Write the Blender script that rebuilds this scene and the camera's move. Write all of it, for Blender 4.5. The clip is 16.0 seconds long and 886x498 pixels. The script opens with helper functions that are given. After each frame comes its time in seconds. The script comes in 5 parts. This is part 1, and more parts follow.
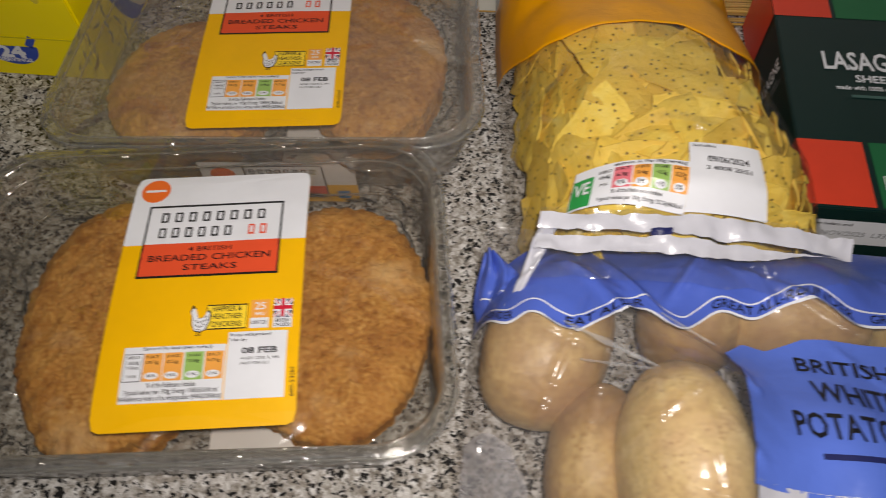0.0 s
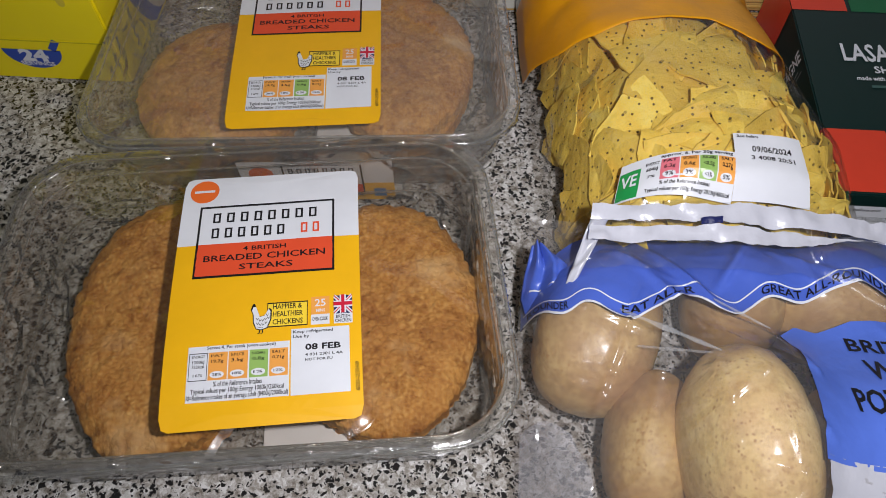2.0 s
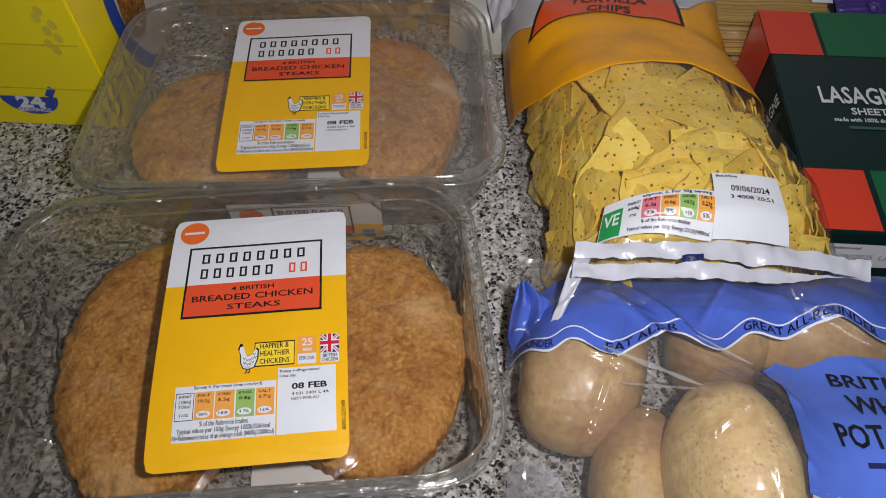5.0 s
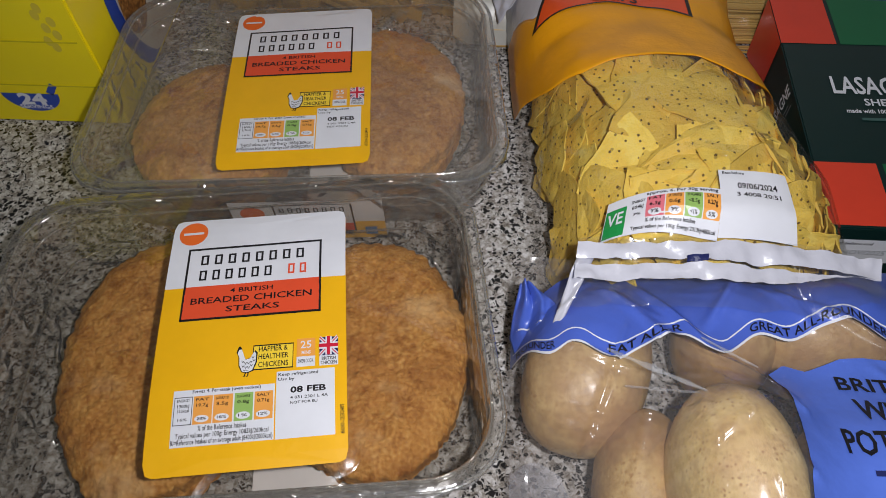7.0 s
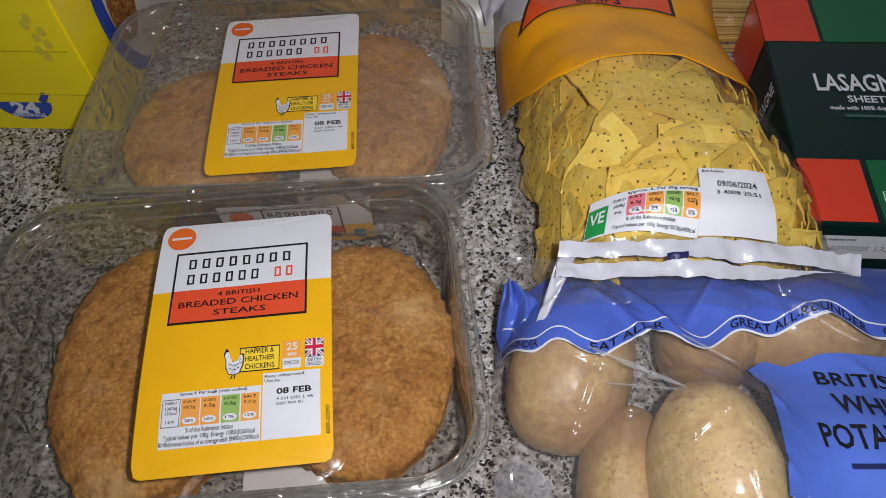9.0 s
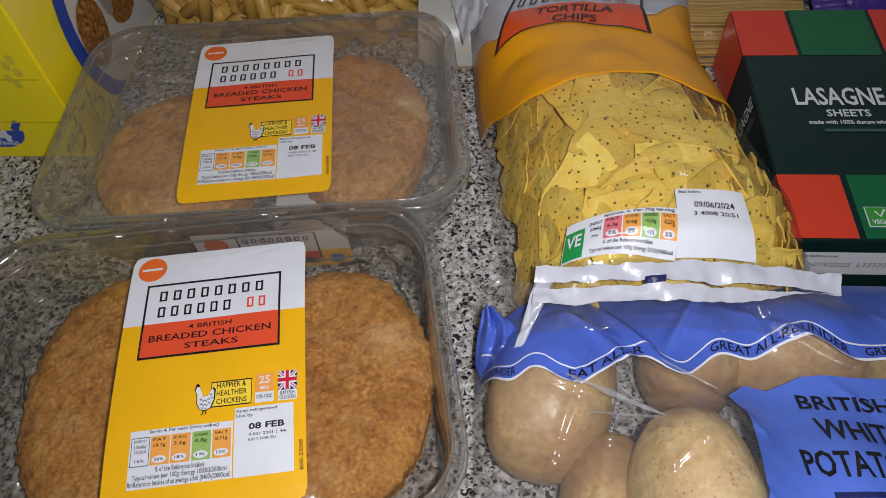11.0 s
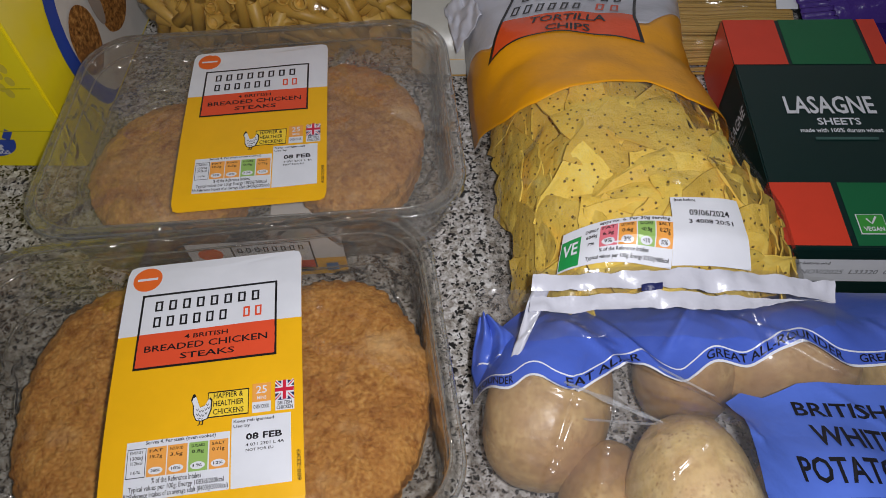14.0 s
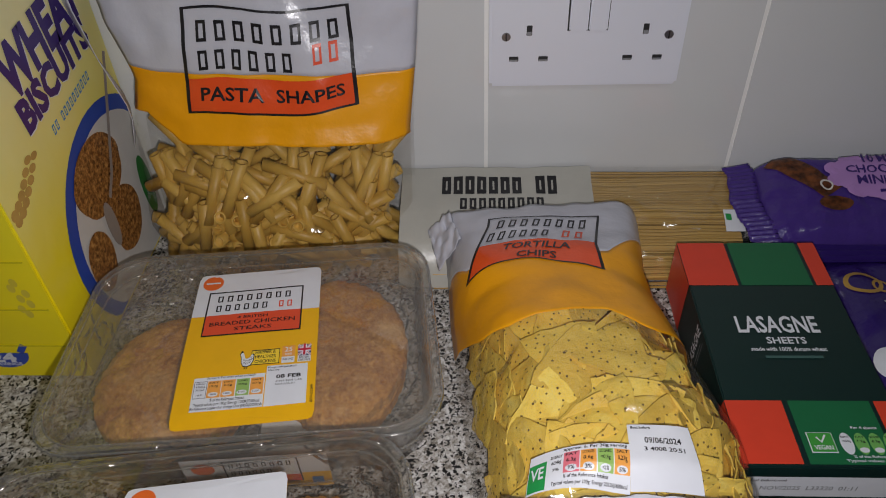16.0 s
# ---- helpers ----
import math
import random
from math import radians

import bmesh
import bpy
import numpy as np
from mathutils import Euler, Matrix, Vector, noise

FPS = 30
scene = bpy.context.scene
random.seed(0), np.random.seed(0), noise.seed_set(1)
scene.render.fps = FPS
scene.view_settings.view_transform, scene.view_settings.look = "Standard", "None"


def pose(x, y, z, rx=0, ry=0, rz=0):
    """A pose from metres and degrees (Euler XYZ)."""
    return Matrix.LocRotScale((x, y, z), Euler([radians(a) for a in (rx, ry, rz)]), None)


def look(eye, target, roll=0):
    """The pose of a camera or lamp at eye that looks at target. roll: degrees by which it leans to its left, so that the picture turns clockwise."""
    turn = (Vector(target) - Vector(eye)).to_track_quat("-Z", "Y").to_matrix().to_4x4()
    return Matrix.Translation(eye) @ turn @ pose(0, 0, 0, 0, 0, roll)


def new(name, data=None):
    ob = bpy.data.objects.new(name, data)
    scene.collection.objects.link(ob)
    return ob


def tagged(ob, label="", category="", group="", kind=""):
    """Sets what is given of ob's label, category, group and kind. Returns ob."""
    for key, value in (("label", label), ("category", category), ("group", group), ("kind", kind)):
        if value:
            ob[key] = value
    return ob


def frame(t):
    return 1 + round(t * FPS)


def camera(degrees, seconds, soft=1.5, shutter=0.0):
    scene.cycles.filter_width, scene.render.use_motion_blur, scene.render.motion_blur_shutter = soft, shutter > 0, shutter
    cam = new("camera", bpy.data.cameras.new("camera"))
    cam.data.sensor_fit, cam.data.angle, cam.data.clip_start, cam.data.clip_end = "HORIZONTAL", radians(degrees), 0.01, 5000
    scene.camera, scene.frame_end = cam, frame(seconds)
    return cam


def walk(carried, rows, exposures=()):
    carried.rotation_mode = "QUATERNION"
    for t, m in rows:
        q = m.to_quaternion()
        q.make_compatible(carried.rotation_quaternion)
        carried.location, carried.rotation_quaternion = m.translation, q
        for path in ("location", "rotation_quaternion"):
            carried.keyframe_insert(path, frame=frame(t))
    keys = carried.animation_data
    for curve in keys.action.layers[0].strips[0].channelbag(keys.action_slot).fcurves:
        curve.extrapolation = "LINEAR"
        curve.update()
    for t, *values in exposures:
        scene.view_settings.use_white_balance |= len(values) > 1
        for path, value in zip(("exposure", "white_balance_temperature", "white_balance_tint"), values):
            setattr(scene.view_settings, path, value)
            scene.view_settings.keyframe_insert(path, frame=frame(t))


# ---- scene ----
cam = camera(61.3, 16.0, 0.75, 0.7)
PATH = [
    (0, (0.048, 0.069, 0.375), (-0.118, 1.128, -1.314), -2.8),
    (0.5, (0.018, 0.069, 0.374), (-0.139, 1.123, -1.319), -3.6),
    (1, (0.011, 0.07, 0.371), (-0.123, 1.123, -1.324), -2.9),
    (1.5, (0.01, 0.065, 0.375), (-0.099, 1.122, -1.319), -1.7),
    (2, (0.011, 0.06, 0.38), (-0.086, 1.123, -1.312), -1.0),
    (2.5, (0.013, 0.061, 0.382), (-0.08, 1.127, -1.307), -0.8),
    (3, (0.017, 0.071, 0.389), (-0.071, 1.183, -1.271), -0.7),
    (3.5, (0.023, 0.088, 0.404), (-0.074, 1.322, -1.167), -1.6),
    (4, (0.021, 0.089, 0.4), (-0.072, 1.336, -1.161), -1.8),
    (4.5, (0.018, 0.074, 0.389), (-0.077, 1.305, -1.185), -1.4),
    (5, (0.017, 0.056, 0.383), (-0.08, 1.215, -1.244), -1.0),
    (7.5, (0.025, 0.067, 0.383), (-0.115, 1.188, -1.267), -3.3),
    (8, (0.027, 0.066, 0.386), (-0.115, 1.191, -1.262), -3.6),
    (8.5, (0.029, 0.064, 0.387), (-0.111, 1.188, -1.261), -3.8),
    (9, (0.033, 0.064, 0.386), (-0.11, 1.189, -1.262), -4.1),
    (11.5, (0.044, 0.076, 0.385), (-0.077, 1.227, -1.246), -4.7),
    (12, (0.046, 0.074, 0.385), (-0.067, 1.227, -1.246), -4.7),
    (12.5, (0.046, 0.074, 0.385), (-0.064, 1.23, -1.243), -4.5),
    (13, (0.043, 0.075, 0.385), (-0.063, 1.234, -1.242), -4.3),
    (13.5, (0.041, 0.075, 0.385), (-0.063, 1.234, -1.241), -4.0),
    (14, (0.038, 0.075, 0.386), (-0.061, 1.239, -1.238), -3.5),
    (14.5, (0.043, 0.083, 0.395), (-0.055, 1.291, -1.197), -3.3),
    (15, (0.045, 0.085, 0.434), (-0.058, 1.498, -0.978), -3.1),
    (15.5, (0.048, 0.079, 0.44), (-0.054, 1.541, -0.921), -2.9),
    (16, (0.052, 0.075, 0.439), (-0.045, 1.561, -0.897), -2.7),
]
walk(cam, [(t, look(eye, target, roll)) for t, eye, target, roll in PATH], [
    (0, 0.11, 7350, 10), (0.5, 0.20, 7000, 10), (1.5, 0.18, 6650, 10), (2.5, 0.12, 6350, 10), (3.5, 0.04, 6600, 10), (5, 0.03, 6500, 10), (9, 0.04, 6450, 10), (12.5, 0.03, 6350, 10), (16, 0.0, 6600, 10)])

# ---- light ----
TORCH_AT, TORCH_WATTS, FILL_WATTS = (0.060, 0.072, 0.397), 5.5, 2.1
room = bpy.data.worlds.new("room")
room.use_nodes = True
room.node_tree.nodes["Background"].inputs[0].default_value = (0.78, 0.86, 1.0, 1)
room.node_tree.nodes["Background"].inputs[1].default_value = 0.05
scene.world = room
torch = bpy.data.lights.new("phone_torch", "SPOT")
torch.energy, torch.color, torch.spot_size, torch.spot_blend, torch.shadow_soft_size = TORCH_WATTS, (0.985, 0.965, 1.0), radians(138), 1.0, 0.006
new("phone_torch", torch).matrix_world = look(TORCH_AT, (0.01, 0.42, 0.05))
# unseen lamp added as weak ambient fill beside the torch; no known fitting
fill_lamp = bpy.data.lights.new("added_fill_lamp", "AREA")
fill_lamp.shape, fill_lamp.size, fill_lamp.energy, fill_lamp.color = "DISK", 0.25, FILL_WATTS, (0.92, 0.96, 1.0)
new("added_fill_lamp", fill_lamp).matrix_world = look((0.2, -0.6, 1.45), (0.05, 0.30, 0.0))


# ---- materials ----
class Mat:
    """A small builder for node materials."""

    def __init__(self, name, rough=0.5, metal=0.0, spec=0.5):
        self.m = bpy.data.materials.new(name)
        self.m.use_nodes = True
        self.n, self.l = self.m.node_tree.nodes, self.m.node_tree.links
        self.b = self.n["Principled BSDF"]
        self.b.inputs["Roughness"].default_value = rough
        self.b.inputs["Metallic"].default_value = metal
        self.b.inputs["Specular IOR Level"].default_value = spec
        self.co = self.n.new("ShaderNodeTexCoord").outputs["Object"]

    def noise(self, scale, detail=4, rough=0.6, co=None):
        t = self.n.new("ShaderNodeTexNoise")
        t.inputs["Scale"].default_value, t.inputs["Detail"].default_value, t.inputs["Roughness"].default_value = scale, detail, rough
        self.l.new(co or self.co, t.inputs["Vector"])
        return t.outputs["Fac"]

    def voronoi(self, scale, out="Distance", co=None, rnd=1.0, dims="3D"):
        t = self.n.new("ShaderNodeTexVoronoi")
        t.voronoi_dimensions = dims
        t.inputs["Scale"].default_value, t.inputs["Randomness"].default_value = scale, rnd
        self.l.new(co or self.co, t.inputs["Vector"])
        return t.outputs[out]

    def ramp(self, fac, stops, mode="LINEAR"):
        r = self.n.new("ShaderNodeValToRGB")
        r.color_ramp.interpolation = mode
        e = r.color_ramp.elements
        while len(e) < len(stops):
            e.new(0.5)
        for k, (p, c) in zip(e, stops):
            k.position = p
            k.color = (*c, 1) if len(c) == 3 else c
        self.l.new(fac, r.inputs["Fac"])
        return r.outputs["Color"]

    def mix(self, fac, a, b, blend="MIX"):
        x = self.n.new("ShaderNodeMix")
        x.data_type, x.blend_type = "RGBA", blend
        for sock, v in ((x.inputs[0], fac), (x.inputs[6], a), (x.inputs[7], b)):
            if hasattr(v, "node"):
                self.l.new(v, sock)
            else:
                sock.default_value = v if isinstance(v, (int, float)) else (*v, 1)
        return x.outputs[2]

    def scaled(self, sx, sy, sz):
        x = self.n.new("ShaderNodeMapping")
        x.inputs["Scale"].default_value = (sx, sy, sz)
        self.l.new(self.co, x.inputs["Vector"])
        return x.outputs["Vector"]

    def color(self, c):
        if hasattr(c, "node"):
            self.l.new(c, self.b.inputs["Base Color"])
        else:
            self.b.inputs["Base Color"].default_value = (*c, 1)
        return self

    def bump(self, h, dist=0.001, strength=1.0, on=None):
        k = self.n.new("ShaderNodeBump")
        k.inputs["Strength"].default_value, k.inputs["Distance"].default_value = strength, dist
        self.l.new(h, k.inputs["Height"])
        self.l.new(k.outputs["Normal"], (on or self.b).inputs["Normal"])
        return self


def hexa(h):
    c = [int(h[i:i + 2], 16) / 255 for i in (0, 2, 4)]
    return tuple(v / 12.92 if v < 0.04045 else ((v + 0.055) / 1.055) ** 2.4 for v in c)


def ink(name, h, rough=0.35, grain=0.08, coat=0.0):
    m = Mat(name, rough)
    c = hexa(h)
    m.color(m.mix(m.noise(60, 3), tuple(v * (1 - grain) for v in c), tuple(min(1, v * (1 + grain)) for v in c)))
    m.b.inputs["Coat Weight"].default_value = coat
    return m.m


def clear(name, tint=(1, 1, 1), gloss=1.0, rough=0.06, wrinkle=0.0, scale=40, base=0.02, haze=0.0, mist=(0.75, 0.77, 0.8)):
    """Thin clear plastic: see-through, with gloss that grows at grazing angles."""
    m = Mat(name)
    n, l = m.n, m.l
    tr, gl, mx = n.new("ShaderNodeBsdfTransparent"), n.new("ShaderNodeBsdfGlossy"), n.new("ShaderNodeMixShader")
    tr.inputs["Color"].default_value = (*tint, 1)
    gl.inputs["Roughness"].default_value = rough
    fr = n.new("ShaderNodeLayerWeight")
    fr.inputs["Blend"].default_value = 0.5
    pw = n.new("ShaderNodeMath")
    pw.operation = "POWER"
    pw.inputs[1].default_value = 3.5
    l.new(fr.outputs["Facing"], pw.inputs[0])
    mu = n.new("ShaderNodeMath")
    mu.operation, mu.use_clamp = "MULTIPLY_ADD", True
    mu.inputs[1].default_value, mu.inputs[2].default_value = gloss, base
    l.new(pw.outputs[0], mu.inputs[0])
    l.new(mu.outputs[0], mx.inputs[0])
    l.new(tr.outputs[0], mx.inputs[1])
    l.new(gl.outputs[0], mx.inputs[2])
    last = mx
    if wrinkle:
        k = n.new("ShaderNodeBump")
        k.inputs["Distance"].default_value = wrinkle
        fold = m.ramp(m.noise(scale * 0.55, 2, 0.5), [(0.44, (0, 0, 0)), (0.485, (1, 1, 1)), (0.53, (0, 0, 0))])
        l.new(m.mix(0.45, m.noise(scale, 4, 0.5), fold), k.inputs["Height"])
        l.new(k.outputs[0], gl.inputs["Normal"])
        l.new(k.outputs[0], fr.inputs["Normal"])
    if haze:
        df, m2 = n.new("ShaderNodeBsdfDiffuse"), n.new("ShaderNodeMixShader")
        df.inputs["Color"].default_value = (*mist, 1)
        m2.inputs[0].default_value = haze
        l.new(mx.outputs[0], m2.inputs[1])
        l.new(df.outputs[0], m2.inputs[2])
        last = m2
    l.new(last.outputs[0], n["Material Output"].inputs["Surface"])
    return m.m


def printed_film(name, h, rough=0.25, wrinkle=0.0012, scale=45):
    m = Mat(name, rough)
    c = hexa(h)
    m.color(m.mix(m.noise(30, 3), tuple(v * 0.9 for v in c), tuple(min(1, v * 1.08) for v in c)))
    m.bump(m.noise(scale, 4, 0.55), wrinkle)
    return m.m


def granite():
    m = Mat("granite", 0.22)
    warp = m.n.new("ShaderNodeTexNoise")
    warp.inputs["Scale"].default_value, warp.inputs["Detail"].default_value = 260, 3
    m.l.new(m.co, warp.inputs["Vector"])
    push = m.n.new("ShaderNodeVectorMath")
    push.operation = "MULTIPLY_ADD"
    push.inputs[1].default_value = (0.007, 0.007, 0.007)
    m.l.new(warp.outputs["Color"], push.inputs[0])
    m.l.new(m.co, push.inputs[2])
    ground = m.ramp(m.noise(230, 5, 0.62, push.outputs[0]), [(0.33, (0.20, 0.175, 0.15)), (0.43, (0.36, 0.335, 0.30)), (0.51, (0.53, 0.51, 0.485)), (0.60, (0.72, 0.71, 0.70))])
    cell = m.n.new("ShaderNodeSeparateColor")
    m.l.new(m.voronoi(430, "Color", push.outputs[0]), cell.inputs[0])
    ground = m.mix(0.55, ground, m.ramp(cell.outputs[0], [(0.0, (0.42, 0.39, 0.36)), (0.35, (0.66, 0.63, 0.60)), (0.7, (1, 1, 1))]), "MULTIPLY")
    for scale, size, share in ((310, 0.42, 0.66), (520, 0.40, 0.68)):
        pick = m.n.new("ShaderNodeSeparateColor")
        m.l.new(m.voronoi(scale, "Color", push.outputs[0]), pick.inputs[0])
        chosen = m.ramp(pick.outputs[1], [(share, (0, 0, 0)), (share + 0.02, (1, 1, 1))])
        speck = m.ramp(m.voronoi(scale, "Distance", push.outputs[0]), [(size, (1, 1, 1)), (size + 0.12, (0, 0, 0))])
        ground = m.mix(m.mix(1.0, speck, chosen, "MULTIPLY"), ground, (0.020, 0.019, 0.019))
    m.color(ground)
    return m.m


def crumb():
    m = Mat("breadcrumb", 0.75, spec=0.3)
    crumbs = m.ramp(m.noise(520, 5, 0.62), [(0.30, (0.42, 0.195, 0.042)), (0.46, (0.54, 0.265, 0.060)), (0.60, (0.63, 0.345, 0.092)), (0.76, (0.74, 0.48, 0.18))])
    patch = m.ramp(m.noise(38, 5, 0.65), [(0.30, (0.66, 0.54, 0.42)), (0.45, (0.90, 0.84, 0.78)), (0.58, (1, 1, 1))])
    pale = m.ramp(m.noise(24, 4, 0.6), [(0.56, (0, 0, 0)), (0.72, (0.55, 0.55, 0.55))])
    warp = m.n.new("ShaderNodeVectorMath")
    warp.operation = "MULTIPLY_ADD"
    nz = m.n.new("ShaderNodeTexNoise")
    nz.inputs["Scale"].default_value = 300
    m.l.new(m.co, nz.inputs["Vector"])
    warp.inputs[1].default_value = (0.004, 0.004, 0.004)
    m.l.new(nz.outputs["Color"], warp.inputs[0])
    m.l.new(m.co, warp.inputs[2])
    cells = m.voronoi(330, "Distance", warp.outputs[0])
    # shade in the crevices between crumbs, painted into the colour at cell edges
    crevice_shade = m.ramp(cells, [(0.30, (1, 1, 1)), (0.75, (0.60, 0.47, 0.36))])
    lumps = m.ramp(m.noise(130, 4, 0.6), [(0.32, (0.74, 0.64, 0.54)), (0.50, (1, 1, 1))])
    m.color(m.mix(pale, m.mix(0.42, m.mix(1.0, m.mix(1.0, crumbs, patch, "MULTIPLY"), lumps, "MULTIPLY"), crevice_shade, "MULTIPLY"), (0.72, 0.50, 0.25)))
    high = m.ramp(cells, [(0.0, (1, 1, 1)), (0.8, (0, 0, 0))])
    m.bump(m.mix(0.4, high, m.noise(700, 4, 0.65)), 0.0008)
    return m.m


def chip_mat():
    m = Mat("tortilla_chip", 0.6, spec=0.3)
    oi = m.n.new("ShaderNodeObjectInfo").outputs["Random"]
    base = m.ramp(m.noise(70, 4), [(0.25, (0.86, 0.56, 0.07)), (0.55, (0.94, 0.70, 0.125)), (0.8, (0.96, 0.80, 0.23))])
    base = m.mix(m.ramp(oi, [(0, (0, 0, 0)), (1, (0.7, 0.7, 0.7))]), base, (0.66, 0.42, 0.07))
    spots = m.ramp(m.mix(0.22, m.voronoi(185, dims="2D"), m.noise(420, 2)), [(0.18, (1, 1, 1)), (0.235, (0, 0, 0))])
    some = m.ramp(m.voronoi(185, "Color", dims="2D"), [(0.32, (0, 0, 0)), (0.52, (0.9, 0.9, 0.9))])
    m.color(m.mix(m.mix(1.0, spots, some, "MULTIPLY"), base, (0.06, 0.026, 0.010)))
    m.bump(m.noise(200, 5), 0.0014)
    return m.m


def pasta_mat():
    m = Mat("dry_pasta", 0.45)
    oi = m.n.new("ShaderNodeObjectInfo").outputs["Random"]
    base = m.ramp(oi, [(0, (0.50, 0.285, 0.045)), (1, (0.70, 0.45, 0.10))])
    m.color(m.mix(m.ramp(m.noise(160, 3), [(0.35, (0.75, 0.75, 0.75)), (0.65, (1, 1, 1))]), (0.44, 0.26, 0.05), base))
    return m.m


def potato_mat(name, low, mid, high, flush):
    """Potato skin: a blotched ground, netted russet patches and small dark eyes."""
    m = Mat(name, 0.5)
    base = m.ramp(m.noise(30, 6, 0.65), [(0.30, low), (0.48, mid), (0.72, high)])
    base = m.mix(m.ramp(m.noise(17, 5, 0.65), [(0.40, (0.75, 0.75, 0.75)), (0.56, (0, 0, 0))]), base, flush)
    fine = m.ramp(m.noise(240, 5, 0.7), [(0.36, (0.80, 0.76, 0.70)), (0.55, (1, 1, 1))])
    base = m.mix(0.8, base, fine, "MULTIPLY")
    some = m.ramp(m.noise(60, 4, 0.7), [(0.44, (0, 0, 0)), (0.58, (0.9, 0.9, 0.9))])
    for scale, size in ((460, 0.27), (200, 0.18)):
        spots = m.ramp(m.mix(0.35, m.voronoi(scale), m.noise(scale * 1.6, 2)), [(size, (0.85, 0.85, 0.85)), (size + 0.13, (0, 0, 0))])
        base = m.mix(m.mix(1.0, spots, some, "MULTIPLY"), base, (0.36, 0.17, 0.05))
    scab = m.ramp(m.noise(85, 5, 0.75), [(0.58, (0, 0, 0)), (0.68, (0.6, 0.6, 0.6))])
    m.color(m.mix(scab, base, (0.40, 0.21, 0.07)))
    m.bump(m.noise(170, 5), 0.0008)
    return m.m


def box_yellow(name, top):
    m = Mat(name, 0.4)
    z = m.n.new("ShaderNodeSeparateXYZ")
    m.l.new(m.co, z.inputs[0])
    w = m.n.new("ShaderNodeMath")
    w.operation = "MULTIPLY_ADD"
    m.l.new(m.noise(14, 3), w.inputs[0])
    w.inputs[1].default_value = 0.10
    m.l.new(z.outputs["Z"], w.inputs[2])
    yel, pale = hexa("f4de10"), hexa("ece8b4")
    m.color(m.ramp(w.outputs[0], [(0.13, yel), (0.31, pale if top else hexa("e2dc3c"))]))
    m.bump(m.noise(22, 3), 0.001)
    return m.m


def tile_mat():
    m = Mat("glazed_tile", 0.12)
    m.color(m.mix(m.noise(5, 3), (0.61, 0.62, 0.625), (0.69, 0.70, 0.705)))
    m.bump(m.noise(9, 2), 0.0006)
    return m.m


GRANITE, CRUMB, CHIP, PASTA, POTATO, TILE = granite(), crumb(), chip_mat(), pasta_mat(), potato_mat("pale_potato_skin", (0.60, 0.38, 0.13), (0.76, 0.56, 0.22), (0.86, 0.71, 0.34), (0.66, 0.42, 0.20)), tile_mat()
# brown skin, its colour also darkened for shade and film haze over back potatoes
SHADED_RUSSET = potato_mat("shaded_brown_potato_skin", (0.40, 0.23, 0.09), (0.56, 0.36, 0.14), (0.74, 0.54, 0.24), (0.40, 0.22, 0.10))
TRAY = clear("clear_tray_plastic", (0.88, 0.88, 0.86), 1.8, 0.13, 0.0040, 45, 0.10, 0.05)
BEAD = clear("clear_tray_rim", (0.84, 0.84, 0.82), 2.2, 0.10, 0.0020, 60, 0.14, 0.10, (0.72, 0.71, 0.68))
FILM = clear("clear_lid_film", (0.95, 0.92, 0.88), 1.0, 0.13, 0.0040, 20, 0.05, 0.012, (0.70, 0.66, 0.58))
FOGFILM = clear("fogged_lid_film", (0.94, 0.91, 0.87), 1.0, 0.13, 0.0040, 20, 0.07, 0.085, (0.75, 0.71, 0.64))
BAGFILM = clear("clear_bag_film", (0.96, 0.96, 0.96), 0.35, 0.14, 0.0075, 26, 0.09, 0.02)
CHIPFILM = clear("clear_crisp_film", (0.97, 0.96, 0.94), 0.5, 0.12, 0.0065, 24, 0.045, 0.015, (0.70, 0.60, 0.45))
FOLDFILM = clear("doubled_film", (0.95, 0.95, 0.95), 0.35, 0.16, 0.004, 60, 0.10, 0.24)
FOOTFILM = clear("cloudy_foot_film", (0.93, 0.93, 0.95), 0.4, 0.2, 0.006, 40, 0.10, 0.30, (0.66, 0.66, 0.70))
POTFILM = clear("potato_bag_film", (0.95, 0.94, 0.93), 0.4, 0.20, 0.0045, 20, 0.07, 0.09, (0.62, 0.60, 0.60))
WHITE, YELLOW, RED, BLACK = ink("white_print", "dcdee4"), ink("yellow_print", "efb412"), ink("red_print", "e2512f"), ink("black_print", "17161b")
ORANGE, GREEN, DKGREEN, BLUE = ink("orange_print", "e86a2a"), ink("green_print", "23934a"), ink("dark_green_print", "0a2724"), ink("blue_print", "2a4aa8")
AMBER, LIME, NAVY, PINK = ink("amber_print", "eaa24c"), ink("lime_print", "93b862"), ink("navy_print", "1f2557"), ink("pink_print", "dd7480")
BOXGREEN, BOXRED, GREY, PALEGOLD = ink("box_green", "14653c", 0.42), ink("box_red", "d94129", 0.42), ink("grey_print", "8a8c90"), ink("gold_print", "b08a3c", 0.3)
PURPLE_TEXT, SKYBLUE, CREAM = ink("purple_print", "37206e"), ink("sky_print", "3a86c8"), ink("milk_print", "cfccc6", 0.4)
BAGWHITE, BAGYELLOW, BAGRED = printed_film("white_bag_film", "c4c5cf"), printed_film("yellow_bag_film", "f0a408", 0.38), printed_film("red_bag_film", "e55324")
PANELBLUE = printed_film("blue_panel_film", "5674d2", 0.3, 0.0016, 30)
BAGBLUE = printed_film("blue_bag_film", "4b65c2", 0.3, 0.0016, 30)
PURPLE, DARKPURPLE, LILAC = printed_film("purple_wrapper", "45307e", 0.2, 0.002, 60), printed_film("dark_purple_wrapper", "2c1a63", 0.2, 0.002, 60), ink("lilac_print", "b488c8")
